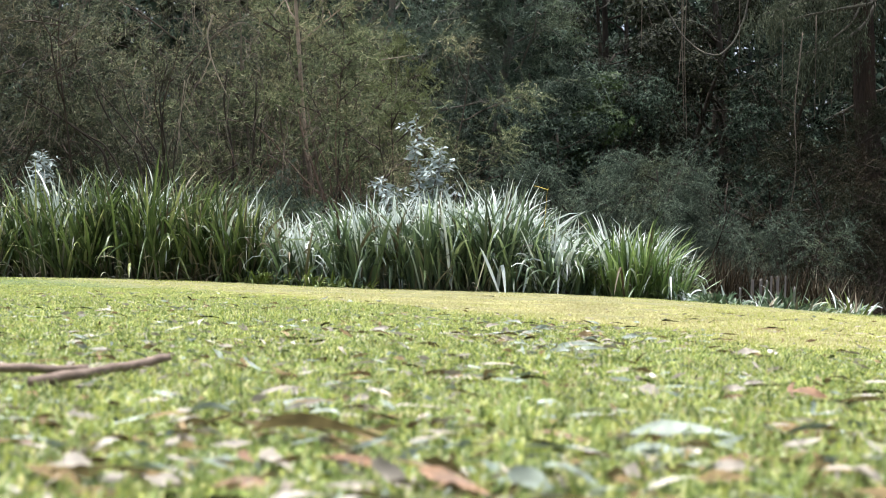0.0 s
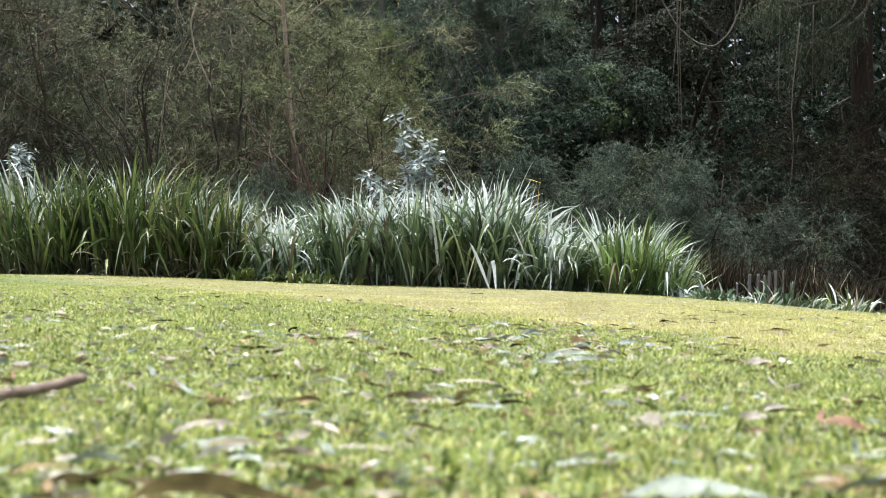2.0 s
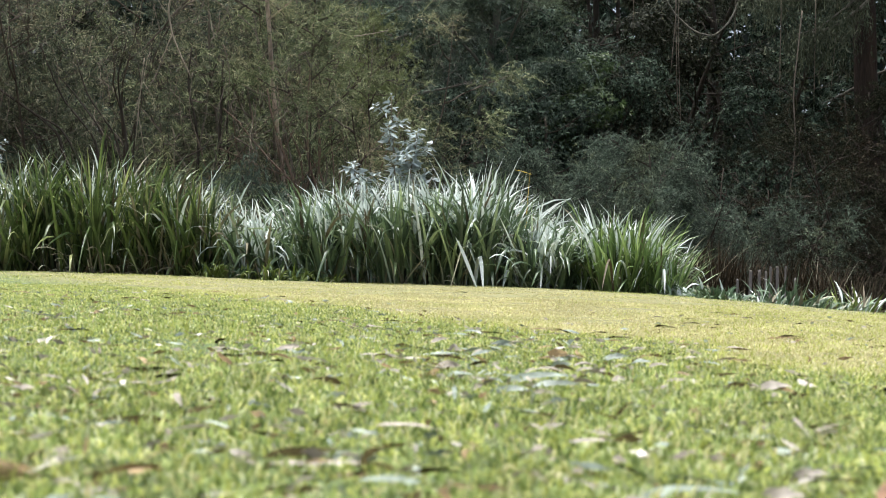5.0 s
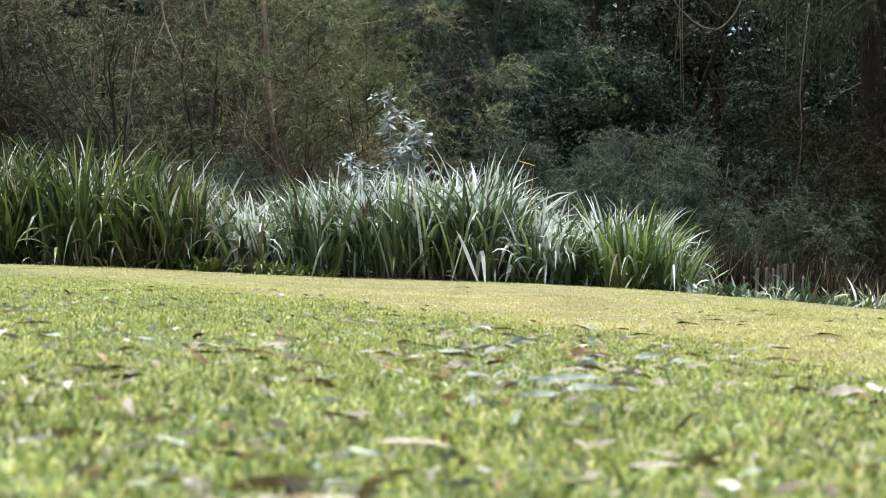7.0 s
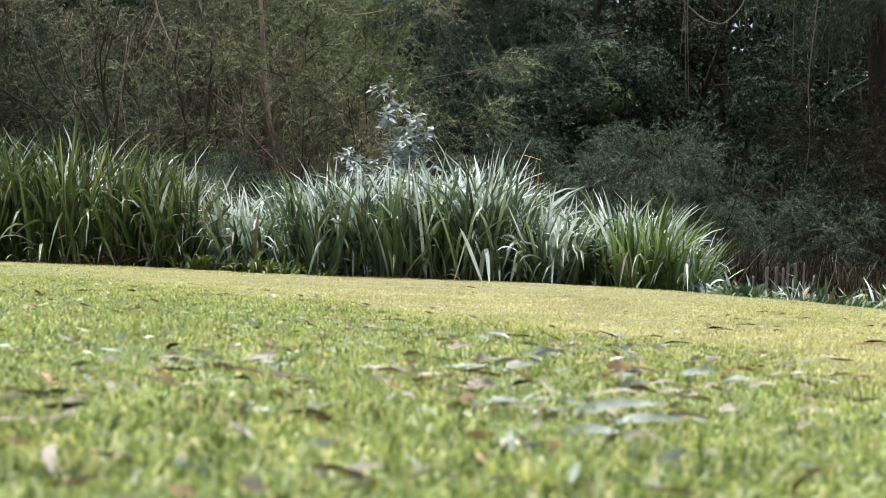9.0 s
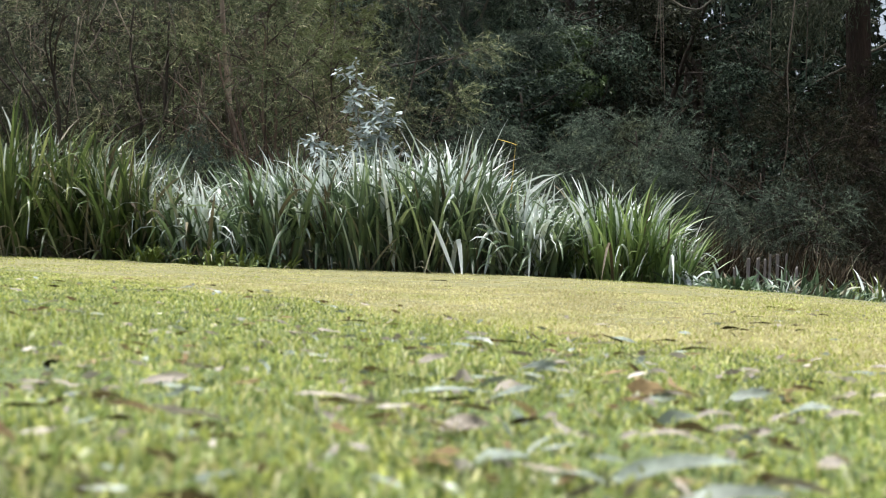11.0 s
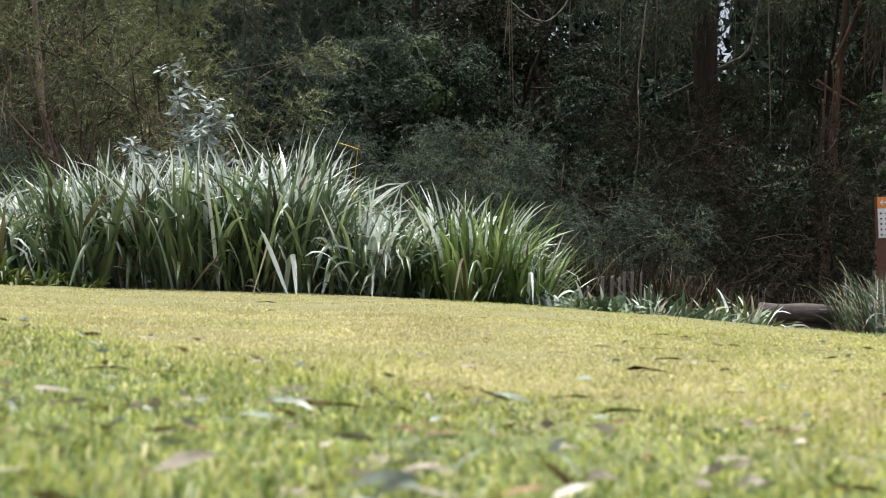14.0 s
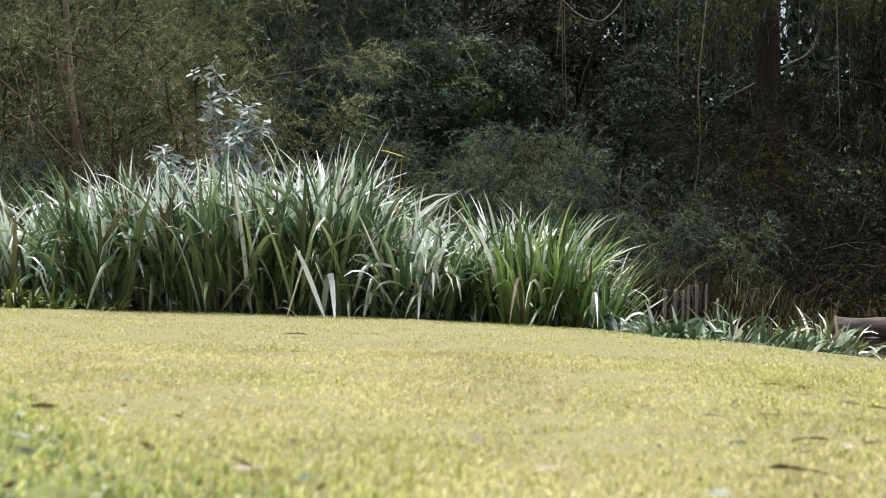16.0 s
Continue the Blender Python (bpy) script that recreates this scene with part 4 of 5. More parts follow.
for n, (x, y, tall, lean) in enumerate(((-3.2, 17.9, 5.5, (0, 0)), (-1.95, 18.3, 5.5, (0, 0)), (-2.0, 17.0, 3.6, (-0.45, 0)), (-2.05, 17.1, 3.6, (-0.2, 0)))):
    tree("young_tree", "thin young tree with a bare brown stem in the thicket", "tree", on_ground(x, y), tall, 0.9, 0.035, TWIG, LEAF_OLIVE, "fine", 1500, 410 + n, 6, 0.35, lean, (0.1, 0.011), group="young thin trees")

# the wood behind
spec = dict(style="broad", limbs=16, low=0.05, size=(0.25, 0.07), twigs=3)
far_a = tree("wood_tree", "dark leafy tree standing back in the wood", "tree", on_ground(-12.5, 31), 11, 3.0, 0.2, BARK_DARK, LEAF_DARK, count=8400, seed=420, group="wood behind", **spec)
far_b = tree("wood_tree", "dark leafy tree standing back in the wood", "tree", on_ground(-8.0, 30), 11, 3.0, 0.2, BARK_DARK, LEAF_GUM_SHADED, count=8400, seed=421, group="wood behind", **spec)
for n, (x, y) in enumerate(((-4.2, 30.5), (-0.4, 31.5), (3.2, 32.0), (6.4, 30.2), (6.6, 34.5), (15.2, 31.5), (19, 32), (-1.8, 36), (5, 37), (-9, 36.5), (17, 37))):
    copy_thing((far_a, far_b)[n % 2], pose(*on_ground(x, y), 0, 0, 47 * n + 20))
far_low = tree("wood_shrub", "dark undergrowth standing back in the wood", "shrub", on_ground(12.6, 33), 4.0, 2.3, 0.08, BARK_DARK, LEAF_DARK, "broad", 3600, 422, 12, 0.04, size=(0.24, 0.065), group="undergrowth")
for n, (x, y) in enumerate(((8.5, 28.5), (-6, 26), (1, 29), (14.2, 29), (16.5, 27), (-11, 25.5), (5.3, 29.5), (11.0, 28.2))):
    copy_thing(far_low, pose(*on_ground(x, y), 0, 0, 61 * n + 10))


def far_wood():
    """The wood's far depth, past counting, open in one place to the sky."""
    rng = np.random.default_rng(440)
    n = 88000
    y = rng.uniform(40, 50, n)
    x = rng.uniform(-1.0, 1.0, n) * 27 + 4
    z = ground_z(x, y) + rng.uniform(0, 1, n) * (13 + 2 * np.sin(0.7 * x) * np.sin(1.9 * x + 1))
    keep = ~((np.abs(x - 0.165 - 0.376 * (y - 3.18)) < 0.28) & (z > 7.2))
    c = np.stack([x, y, z], -1)[keep]
    v, q = leaves(rng, c, rng.normal(size=c.shape) + np.array([0, 0, -0.4]), rng.uniform(0.4, 0.66, len(c)), rng.uniform(0.17, 0.3, len(c)))
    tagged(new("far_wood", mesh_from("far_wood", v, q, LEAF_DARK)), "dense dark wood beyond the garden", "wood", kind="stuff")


far_wood()


# ---------------------------------------------------------------- hanging vines and bare limbs
def strand(name, label, pts, radius, mat, group, seed, thin=0.6):
    """A long thin stem smoothed through a few points."""
    rng = np.random.default_rng(seed)
    pts = np.array(pts, float)
    u = np.linspace(0, len(pts) - 1, 6 * (len(pts) - 1) + 1)
    k = np.arange(len(pts))
    fine = np.stack([np.interp(u, k, pts[:, c]) for c in range(3)], -1)
    for _ in range(3):
        fine[1:-1] = (fine[:-2] + 2 * fine[1:-1] + fine[2:]) / 4
    fine[1:-1] += rng.normal(0, radius * 0.14, fine[1:-1].shape)
    ob = new(name, mesh_from(name, *tube(fine, np.linspace(radius, radius * thin, len(fine)), 6, rng, 0.06), mat, None, True))
    tagged(ob, label, "vine" if "vine" in name else "branch", group)


vine_label = "thin brown vine hanging straight down from the canopy"
for n, pts in enumerate((
    ((5.48, 20.5, 4.31), (5.44, 20.5, 3.81), (5.37, 20.5, 2.95), (5.44, 20.5, 2.24), (5.41, 20.5, 1.75), (5.35, 20.5, 1.32)), ((3.74, 22.4, 6.0), (3.79, 22.4, 4.5), (3.87, 22.4, 2.93)), ((3.8, 22.4, 6.0), (3.79, 22.4, 4.5), (3.73, 22.4, 3.55)),
    ((3.86, 22.4, 6.0), (3.83, 22.4, 4.4), (3.93, 22.4, 2.65)), ((7.25, 20.4, 6.0), (7.29, 20.4, 4.3), (7.41, 20.4, 2.15)), ((6.76, 23, 6.6), (6.8, 23, 4.8), (6.72, 23, 3.4)),
    ((8.6, 23, 6.6), (8.64, 23, 5.0), (8.68, 23, 3.4)), ((5.15, 24, 6.6), (5.19, 24, 4.05)), ((7.95, 23.4, 6.4), (7.98, 23.4, 3.6)), ((6.2, 22.3, 5.0), (6.22, 22.3, 3.1)),
)):
    strand("hanging_vine", vine_label, pts, 0.011 if n == 0 else 0.0095, TWIG, "hanging vines", 500 + n)
strand("hanging_vine", vine_label, ((5.6, 22.3, 4.9), (5.62, 22.3, 3.2)), 0.0095, TWIG, "hanging vines", 516)
strand("hanging_vine", vine_label, ((3.3, 24.4, 6.4), (3.32, 24.4, 4.6)), 0.0095, TWIG, "hanging vines", 517)
strand("looping_vine", "thick brown vine sagging in a loop between trees", ((3.4, 24, 6.2), (3.81, 24, 5.25), (4.06, 24, 4.88), (4.45, 24, 4.56), (4.8, 24, 4.5), (5.09, 24, 4.8), (5.29, 24, 5.3), (5.4, 24, 6.2)), 0.017, BARK_GREY, "", 520, 1.0)
for n, (pts, r) in enumerate((
    (((7.55, 23.2, 5.6), (7.32, 22.5, 5.25), (7.15, 22.5, 4.88), (6.59, 22.5, 4.45), (6.02, 22.5, 4.28)), 0.055), (((7.5, 23.2, 5.5), (7.29, 22.5, 5.3), (6.21, 22.5, 5.06), (5.59, 22.5, 4.89)), 0.05),
    (((8.65, 24, 6.4), (8.65, 24, 5.2), (8.53, 24, 4.37), (8.35, 24, 4.11), (7.82, 24, 3.85), (7.36, 24, 3.54), (6.85, 24, 3.28)), 0.05),
    (((9.75, 24, 3.78), (10.31, 24, 3.46), (11.09, 24, 3.14), (11.8, 24.4, 2.9)), 0.045), (((10.05, 24.0, 4.1), (10.2, 24, 4.4), (10.57, 24, 5.33), (10.9, 24, 6.4)), 0.06),
)):
    strand("bare_limb", "bare pale crooked branch without leaves" if n != 4 else "bare red-brown branch of a peeling tree", pts, r * 0.75, BARK_GREY if n < 3 else BARK_PEEL, "bare limbs", 530 + n, 0.45)
STEM_TEXT = {BARK_DARK: "dark bare stem fanning out through the thicket", STEM_BROWN: "thin warm brown stem rising in the thicket", TWIG_PALE: "pale dead twig hanging in the thicket", TWIG: "fine grey-brown dead twig tangled in the thicket"}
strand("bare_limb", STEM_TEXT[BARK_DARK], ((-4.91, 15.6, 1.15), (-5.04, 15.6, 1.58), (-5.47, 15.6, 1.91)), 0.009, BARK_DARK, "thicket stems", 647, 0.5)
stems = 0
for pts, r, mat in (
    (((-4.63, 15.6, 1.16), (-4.78, 15.6, 1.61), (-5.30, 15.6, 1.96), (-5.94, 15.6, 2.35)), 0.028, BARK_DARK),
    (((-4.45, 15.6, 1.16), (-4.71, 15.6, 1.63), (-5.00, 15.6, 1.77), (-5.50, 15.6, 2.10)), 0.022, BARK_DARK),
    (((-4.20, 15.5, 1.16), (-4.29, 15.5, 1.54), (-4.69, 15.5, 1.96), (-5.00, 15.5, 2.67)), 0.024, BARK_DARK),
    (((-4.08, 15.5, 1.16), (-4.19, 15.5, 1.59), (-4.54, 15.5, 2.04), (-4.79, 15.5, 2.30)), 0.020, BARK_DARK),
    (((-3.96, 15.5, 1.17), (-4.02, 15.5, 1.55), (-4.40, 15.5, 2.04), (-4.53, 15.5, 2.45)), 0.022, BARK_DARK),
    (((-3.87, 15.5, 1.17), (-3.91, 15.5, 1.55), (-4.04, 15.5, 2.22), (-3.94, 15.5, 2.70)), 0.024, BARK_DARK),
    (((-3.82, 15.5, 1.17), (-3.81, 15.5, 1.60), (-3.72, 15.5, 1.99), (-3.79, 15.5, 2.42)), 0.014, BARK_DARK),
):
    strand("bare_limb", STEM_TEXT[mat], pts, r * 0.72, mat, "thicket stems", 640 + stems, 0.5)
    stems += 1
for pts, r, mat in (
    (((-3.19, 16.2, 1.19), (-3.19, 16.2, 1.64), (-3.35, 16.2, 2.28), (-3.31, 16.2, 2.76)), 0.028, BARK_DARK),
    (((-2.90, 16.2, 1.14), (-2.93, 16.2, 1.64), (-2.92, 16.2, 2.10), (-2.91, 16.2, 2.60)), 0.034, BARK_DARK),
    (((-2.77, 16.2, 1.15), (-2.84, 16.2, 1.65), (-2.83, 16.2, 2.10)), 0.022, BARK_DARK),
    (((-1.91, 16.0, 1.01), (-2.09, 16.0, 1.45), (-2.26, 16.0, 1.94), (-2.31, 16.0, 2.24)), 0.030, STEM_BROWN),
    (((-1.93, 16.0, 1.04), (-2.37, 16.0, 1.47), (-2.67, 16.0, 1.83), (-2.85, 16.0, 1.97)), 0.022, STEM_BROWN),
    (((-1.91, 16.0, 1.11), (-2.39, 16.0, 1.29), (-2.89, 16.0, 1.48)), 0.016, STEM_BROWN),
    (((-1.66, 16.0, 1.02), (-1.78, 16.0, 1.36), (-1.81, 16.0, 1.95), (-1.79, 16.0, 2.55)), 0.026, STEM_BROWN),
    (((-1.56, 16.0, 1.02), (-1.65, 16.0, 1.27), (-1.65, 16.0, 1.86), (-1.72, 16.0, 2.25)), 0.020, STEM_BROWN),
):
    strand("bare_limb", STEM_TEXT[mat], pts, r * 0.72, mat, "thicket stems", 640 + stems, 0.5)
    stems += 1
for pts, r, mat in (
    (((-1.44, 16.0, 1.02), (-1.48, 16.0, 1.47), (-1.54, 16.0, 1.96)), 0.014, STEM_BROWN),
    (((-1.83, 16.0, 1.01), (-1.87, 16.0, 1.46), (-2.16, 16.0, 1.94)), 0.014, STEM_BROWN),
    (((-3.31, 15.2, 3.28), (-3.38, 15.2, 3.04), (-3.32, 15.2, 2.74), (-3.22, 15.2, 2.51), (-3.09, 15.2, 2.25)), 0.020, TWIG_PALE),
    (((-3.32, 15.2, 2.74), (-3.40, 15.2, 2.52), (-3.47, 15.2, 2.41)), 0.013, TWIG_PALE),
    (((-3.64, 15.2, 2.45), (-3.69, 15.2, 1.86), (-3.71, 15.2, 1.46)), 0.010, TWIG_PALE),
    (((-3.70, 15.2, 1.95), (-3.68, 15.2, 1.72), (-3.58, 15.2, 1.25)), 0.009, TWIG_PALE),
    (((-4.26, 15.2, 2.69), (-4.30, 15.2, 2.48)), 0.009, TWIG_PALE),
    (((-3.09, 15.3, 2.31), (-3.13, 15.3, 1.84), (-2.94, 15.3, 1.37)), 0.008, TWIG),
):
    strand("bare_limb", STEM_TEXT[mat], pts, r * 0.72, mat, "thicket stems", 640 + stems, 0.5)
    stems += 1
for pts, r, mat in (
    (((-2.73, 15.3, 2.65), (-2.64, 15.3, 2.33), (-2.66, 15.3, 2.04)), 0.009, TWIG),
    (((-2.50, 15.3, 2.19), (-2.33, 15.3, 2.10), (-2.07, 15.3, 2.01), (-1.88, 15.3, 1.99)), 0.008, TWIG),
    (((-2.57, 15.3, 3.01), (-2.38, 15.3, 2.85), (-2.30, 15.3, 2.67), (-2.25, 15.3, 2.55)), 0.010, TWIG),
    (((-2.65, 15.3, 3.41), (-2.53, 15.3, 3.25), (-2.43, 15.3, 3.18)), 0.014, BARK_DARK),
    (((-2.57, 15.3, 3.06), (-2.48, 15.3, 3.13), (-2.34, 15.3, 3.11)), 0.012, BARK_DARK),
    (((-1.19, 15.3, 2.79), (-0.96, 15.3, 2.83), (-0.79, 15.3, 2.87)), 0.010, TWIG_PALE),
    (((-3.19, 15.3, 3.11), (-2.96, 15.3, 3.24), (-2.71, 15.3, 3.08), (-2.61, 15.3, 2.87)), 0.009, TWIG),
    (((-3.09, 15.3, 2.88), (-2.90, 15.3, 2.93), (-2.75, 15.3, 2.75)), 0.008, TWIG),
):
    strand("bare_limb", STEM_TEXT[mat], pts, r * 0.72, mat, "thicket stems", 640 + stems, 0.5)
    stems += 1
for pts, r, mat in (
    (((-4.16, 15.3, 2.14), (-3.93, 15.3, 2.48), (-3.84, 15.3, 2.67)), 0.008, TWIG),
    (((-3.30, 15.3, 2.02), (-3.26, 15.3, 2.26), (-2.98, 15.3, 2.41)), 0.007, TWIG),
    (((-2.99, 15.3, 1.42), (-2.91, 15.3, 1.80), (-2.90, 15.3, 2.22)), 0.007, TWIG),
    (((-5.35, 15.3, 3.13), (-5.24, 15.3, 3.25), (-5.15, 15.3, 3.35)), 0.007, TWIG),
):
    strand("bare_limb", STEM_TEXT[mat], pts, r * 0.72, mat, "thicket stems", 640 + stems, 0.5)
    stems += 1
# a tangle of brown stems at the thicket's heart
rng = np.random.default_rng(87)
for n in range(46):
    x, y, z = rng.uniform(-3.1, -1.0), rng.uniform(15.6, 16.5), rng.uniform(0.3, 1.0)
    l, d = rng.uniform(0.8, 2.0), rng.normal(0, 0.35)
    strand("bare_limb", STEM_TEXT[(STEM_BROWN, TWIG)[n % 2]], ((x, y, z), (x + 0.4 * d * l + rng.normal(0, 0.06), y, z + 0.45 * l), (x + d * l, y - 0.1, z + l * rng.uniform(0.8, 1.0))), rng.uniform(0.006, 0.014), (STEM_BROWN, TWIG)[n % 2], "thicket stems", 800 + n, 0.4)
# thin pale dead twigs hanging through the thicket, forked at their ends
rng = np.random.default_rng(89)
for n in range(40):
    x, y, z = rng.uniform(-6.0, -0.9), rng.uniform(15.1, 16.2), rng.uniform(1.7, 3.7)
    l, d = rng.uniform(0.35, 1.0), rng.normal(0, 0.3)
    mid = (x + 0.5 * d * l, y - 0.05, z - 0.45 * l)
    mat = (TWIG_PALE, TWIG, TWIG)[n % 3]
    strand("bare_limb", STEM_TEXT[mat], ((x, y, z), (x + 0.3 * d * l, y, z - 0.1 * l), mid, (x + 0.75 * d * l + rng.normal(0, 0.1), y - 0.1, z - l)), rng.uniform(0.003, 0.0065), mat, "thicket stems", 900 + n, 0.4)
    strand("bare_limb", STEM_TEXT[mat], (mid, (mid[0] + rng.normal(0, 0.12), y - 0.08, mid[2] - 0.25 * l), (mid[0] + rng.normal(0, 0.25), y - 0.1, mid[2] - 0.5 * l)), 0.004, mat, "thicket stems", 1000 + n, 0.4)
# fine dead stems arching out of the tangled shrubs
rng = np.random.default_rng(88)
for n in range(24):
    x, y, z = rng.uniform(5.2, 10.4), rng.uniform(18.6, 20.0), rng.uniform(0.5, 2.6)
    d, l = rng.choice((-1, 1)) * rng.uniform(0.3, 1.0), rng.uniform(0.5, 1.3)
    strand("dead_stem", "fine pale dead stem arching out of the tangled shrubs", ((x, y + 0.5, z - l * 0.5), (x + 0.25 * d * l, y, z), (x + 0.7 * d * l, y - 0.1, z + 0.12 * l), (x + d * l, y - 0.1, z - 0.25 * l)), 0.005, BARK_STEM, "fine dead stems", 700 + n, 0.5)


def leafy_bough(label, pts, radius, count, drop, seed):
    """A thin bough from which strings of narrow leaves hang."""
    rng = np.random.default_rng(seed)
    pts = np.array(pts, float)
    root = thing("leafy_bough", label, "branch", pts[0], 0, "leafy boughs")
    u = np.linspace(0, len(pts) - 1, 16)
    line = np.stack([np.interp(u, np.arange(len(pts)), pts[:, c]) for c in range(3)], -1) - pts[0]
    line[1:-1] = (line[:-2] + 2 * line[1:-1] + line[2:]) / 4
    part("branch", mesh_from("branch", *tube(line, np.linspace(radius, radius * 0.3, 16), 6), BARK_GREY, None, True), root)
    group = count // 14
    k = line[rng.integers(3, 16, group)] + rng.normal(size=(group, 3)) * np.array([0.16, 0.25, 0.12])
    fall = drop * rng.uniform(0.2, 1.0, group) ** 1.5
    c = np.repeat(k, 14, 0) + (np.tile(np.linspace(0, 1, 14), group) * np.repeat(fall, 14))[:, None] * (np.array([0, 0, -1.0]) + np.repeat(rng.normal(0, 0.1, (group, 3)), 14, 0))
    way = rng.normal(size=c.shape) * 0.55 + np.array([0, 0, -1.0])
    part("leaves", mesh_from("leaves", *leaves(rng, c, way, rng.uniform(0.08, 0.17, len(c)), rng.uniform(0.011, 0.020, len(c))), LEAF_STRAND), root)["kind"] = "stuff"


bough_label = "thin gum bough with strings of narrow leaves hanging down"
leafy_bough(bough_label, ((7.4, 23.3, 5.6), (6.9, 22.5, 4.9), (6.3, 22.4, 4.4), (5.8, 22.4, 4.25)), 0.03, 3600, 1.1, 590)
leafy_bough(bough_label, ((7.6, 23.2, 6.2), (6.8, 22.6, 5.6), (6.0, 22.5, 5.3), (5.2, 22.5, 5.0)), 0.03, 4200, 0.9, 591)
leafy_bough(bough_label, ((11.9, 25.0, 6.2), (11.2, 23.6, 5.6), (10.6, 23.0, 5.2), (10.3, 22.8, 5.0)), 0.03, 3000, 1.1, 593)
rng = np.random.default_rng(77)
for n in range(16):
    x, z = rng.uniform(9.85, 10.15), rng.uniform(2.6, 4.4)
    strand("bark_strip", "long strip of peeling red-brown bark hanging loose", ((x, 23.95, z), (x + rng.normal(0, 0.04), 23.9, z - 0.6), (x - 0.05 + rng.normal(0, 0.06), 23.88, z - rng.uniform(0.9, 1.6))), rng.uniform(0.012, 0.03), BARK_PEEL, "peeling bark", 560 + n)

rng = np.random.default_rng(78)
for n in range(26):
    x, z = rng.uniform(10.55, 11.1), rng.uniform(4.9, 5.5)
    strand("bark_strip", "long strip of dark red stringy bark hanging by the trunk", ((x, 23.75, z), (x + rng.normal(0, 0.05), 23.7, z - 0.55), (x - 0.1 + rng.normal(0, 0.09), 23.68, z - rng.uniform(0.7, 1.5))), rng.uniform(0.008, 0.026), BARK_PEEL if n % 3 else BARK_RED, "peeling bark", 590 + n)
leafy_bough(bough_label, ((9.4, 23.4, 5.9), (8.9, 22.8, 5.3), (8.5, 22.6, 4.9), (8.1, 22.5, 4.7)), 0.02, 2600, 0.8, 594)

# ---------------------------------------------------------------- stakes, log and sign on the falling side
fence = thing("stake_fence", "short row of weathered grey wooden stakes in the mulch", "fence", (3.75, 16.4, float(ground_z(4, 16.4))))
rng = np.random.default_rng(9)
for n, (x, top) in enumerate(((0.06, 0.19), (0.175, 0.185), (0.255, 0.17), (0.305, 0.26), (0.40, 0.25), (0.50, 0.25), (-0.10, 0.08), (0.62, 0.10))):
    tall = top - 0.03 - float(ground_z(4, 16.4))

    def stake(bm, x=x, tall=tall):
        got = box(bm, (x - 0.012, -0.012, -0.1), (x + 0.012, 0.012, tall))
        for v in got:
            if v.co.z > 0:
                v.co.x += rng.normal(0, 0.006)
                v.co.z += rng.normal(0, 0.012)

    part("stake", solid("stake", stake, STAKE, 0.003), fence)

rng = np.random.default_rng(14)
for n in range(22):
    x, top = rng.uniform(5.96, 7.20), 0.13 - abs(rng.normal(0, 0.12))
    low = float(ground_z(x, 17.6)) - 0.03
    strand("dry_stalk", "thin dry brown stalk standing behind the log", ((x, 17.6, low), (x + rng.normal(0, 0.03), 17.6, (low + top) / 2), (x + rng.normal(0, 0.09), 17.55, top)), 0.006, TWIG, "dry stalks", 740 + n)
log_path = wander(np.random.default_rng(3), (5.86, 16.9, -0.19), (1, 0.03, 0), 0.93, 9, 0.03, 0)
log_path[:, 2] = -0.175
log_ob = new("log", mesh_from("log", *tube(log_path, [0.11, 0.125, 0.12, 0.125, 0.115, 0.12, 0.125, 0.115, 0.12, 0.10], 12, np.random.default_rng(2), 0.05), LOG, None, True))
tagged(log_ob, "weathered grey-brown log edging the mulch bed", "log")
for v in log_ob.data.vertices:
    v.co.z = min(v.co.z, -0.080 + 0.01 * math.sin(9 * v.co.x))
    v.co.z = max(v.co.z, float(ground_z(v.co.x, v.co.y)) - 0.05) if v.co.z < -0.24 else v.co.z
under = float(ground_z(6.32, 16.9))
rock = thing("retaining_block", "rough stone block under the log at the bed's edge", "stone", (6.32, 16.95, under))


def stone(bm):
    box(bm, (-0.4, -0.1, -0.05), (0.4, 0.16, -0.29 - under))
    bmesh.ops.subdivide_edges(bm, edges=bm.edges[:], cuts=3, use_grid_fill=True)
    for v in bm.verts:
        v.co += Vector(np.random.default_rng(int(abs(v.co.x * 1000 + v.co.z * 77)) + 1).normal(0, 0.012, 3))


part("body", solid("body", stone, LOG, 0, True), rock)

sign = thing("information_sign", "brown sign post with orange and white panel, leaning slightly", "sign", (8.17, 18.0, float(ground_z(8, 18)) - 0.04))
sign.rotation_euler = (0, radians(-4.5), radians(4))
top = 1.36 - float(ground_z(8, 18))
part("post", solid("post", lambda bm: box(bm, (-0.21, 0, -0.2), (0.36, 0.06, top)), SIGN_BROWN, 0.006), sign, "dark brown board of the sign")
part("header", solid("header", lambda bm: box(bm, (-0.205, -0.006, top - 0.145), (0.355, -0.001, top - 0.005)), SIGN_ORANGE, 0.001), sign, "orange header panel")
panel = part("panel", solid("panel", lambda bm: box(bm, (-0.205, -0.006, top - 0.53), (0.355, -0.001, top - 0.15)), SIGN_WHITE, 0.001), sign, "white panel with dark lines of writing")


def arrow(bm):
    y = -0.0085
    v = [bm.verts.new((x, y, top - 0.075 + z)) for x, z in ((-0.175, 0), (-0.135, 0.04), (-0.12, 0.03), (-0.142, 0.009), (-0.08, 0.009), (-0.08, -0.009), (-0.142, -0.009), (-0.12, -0.03), (-0.135, -0.04))]
    f = bm.faces.new(v)
    ex = bmesh.ops.extrude_face_region(bm, geom=[f])
    for e in ex["geom"]:
        if isinstance(e, bmesh.types.BMVert):
            e.co.y += 0.002


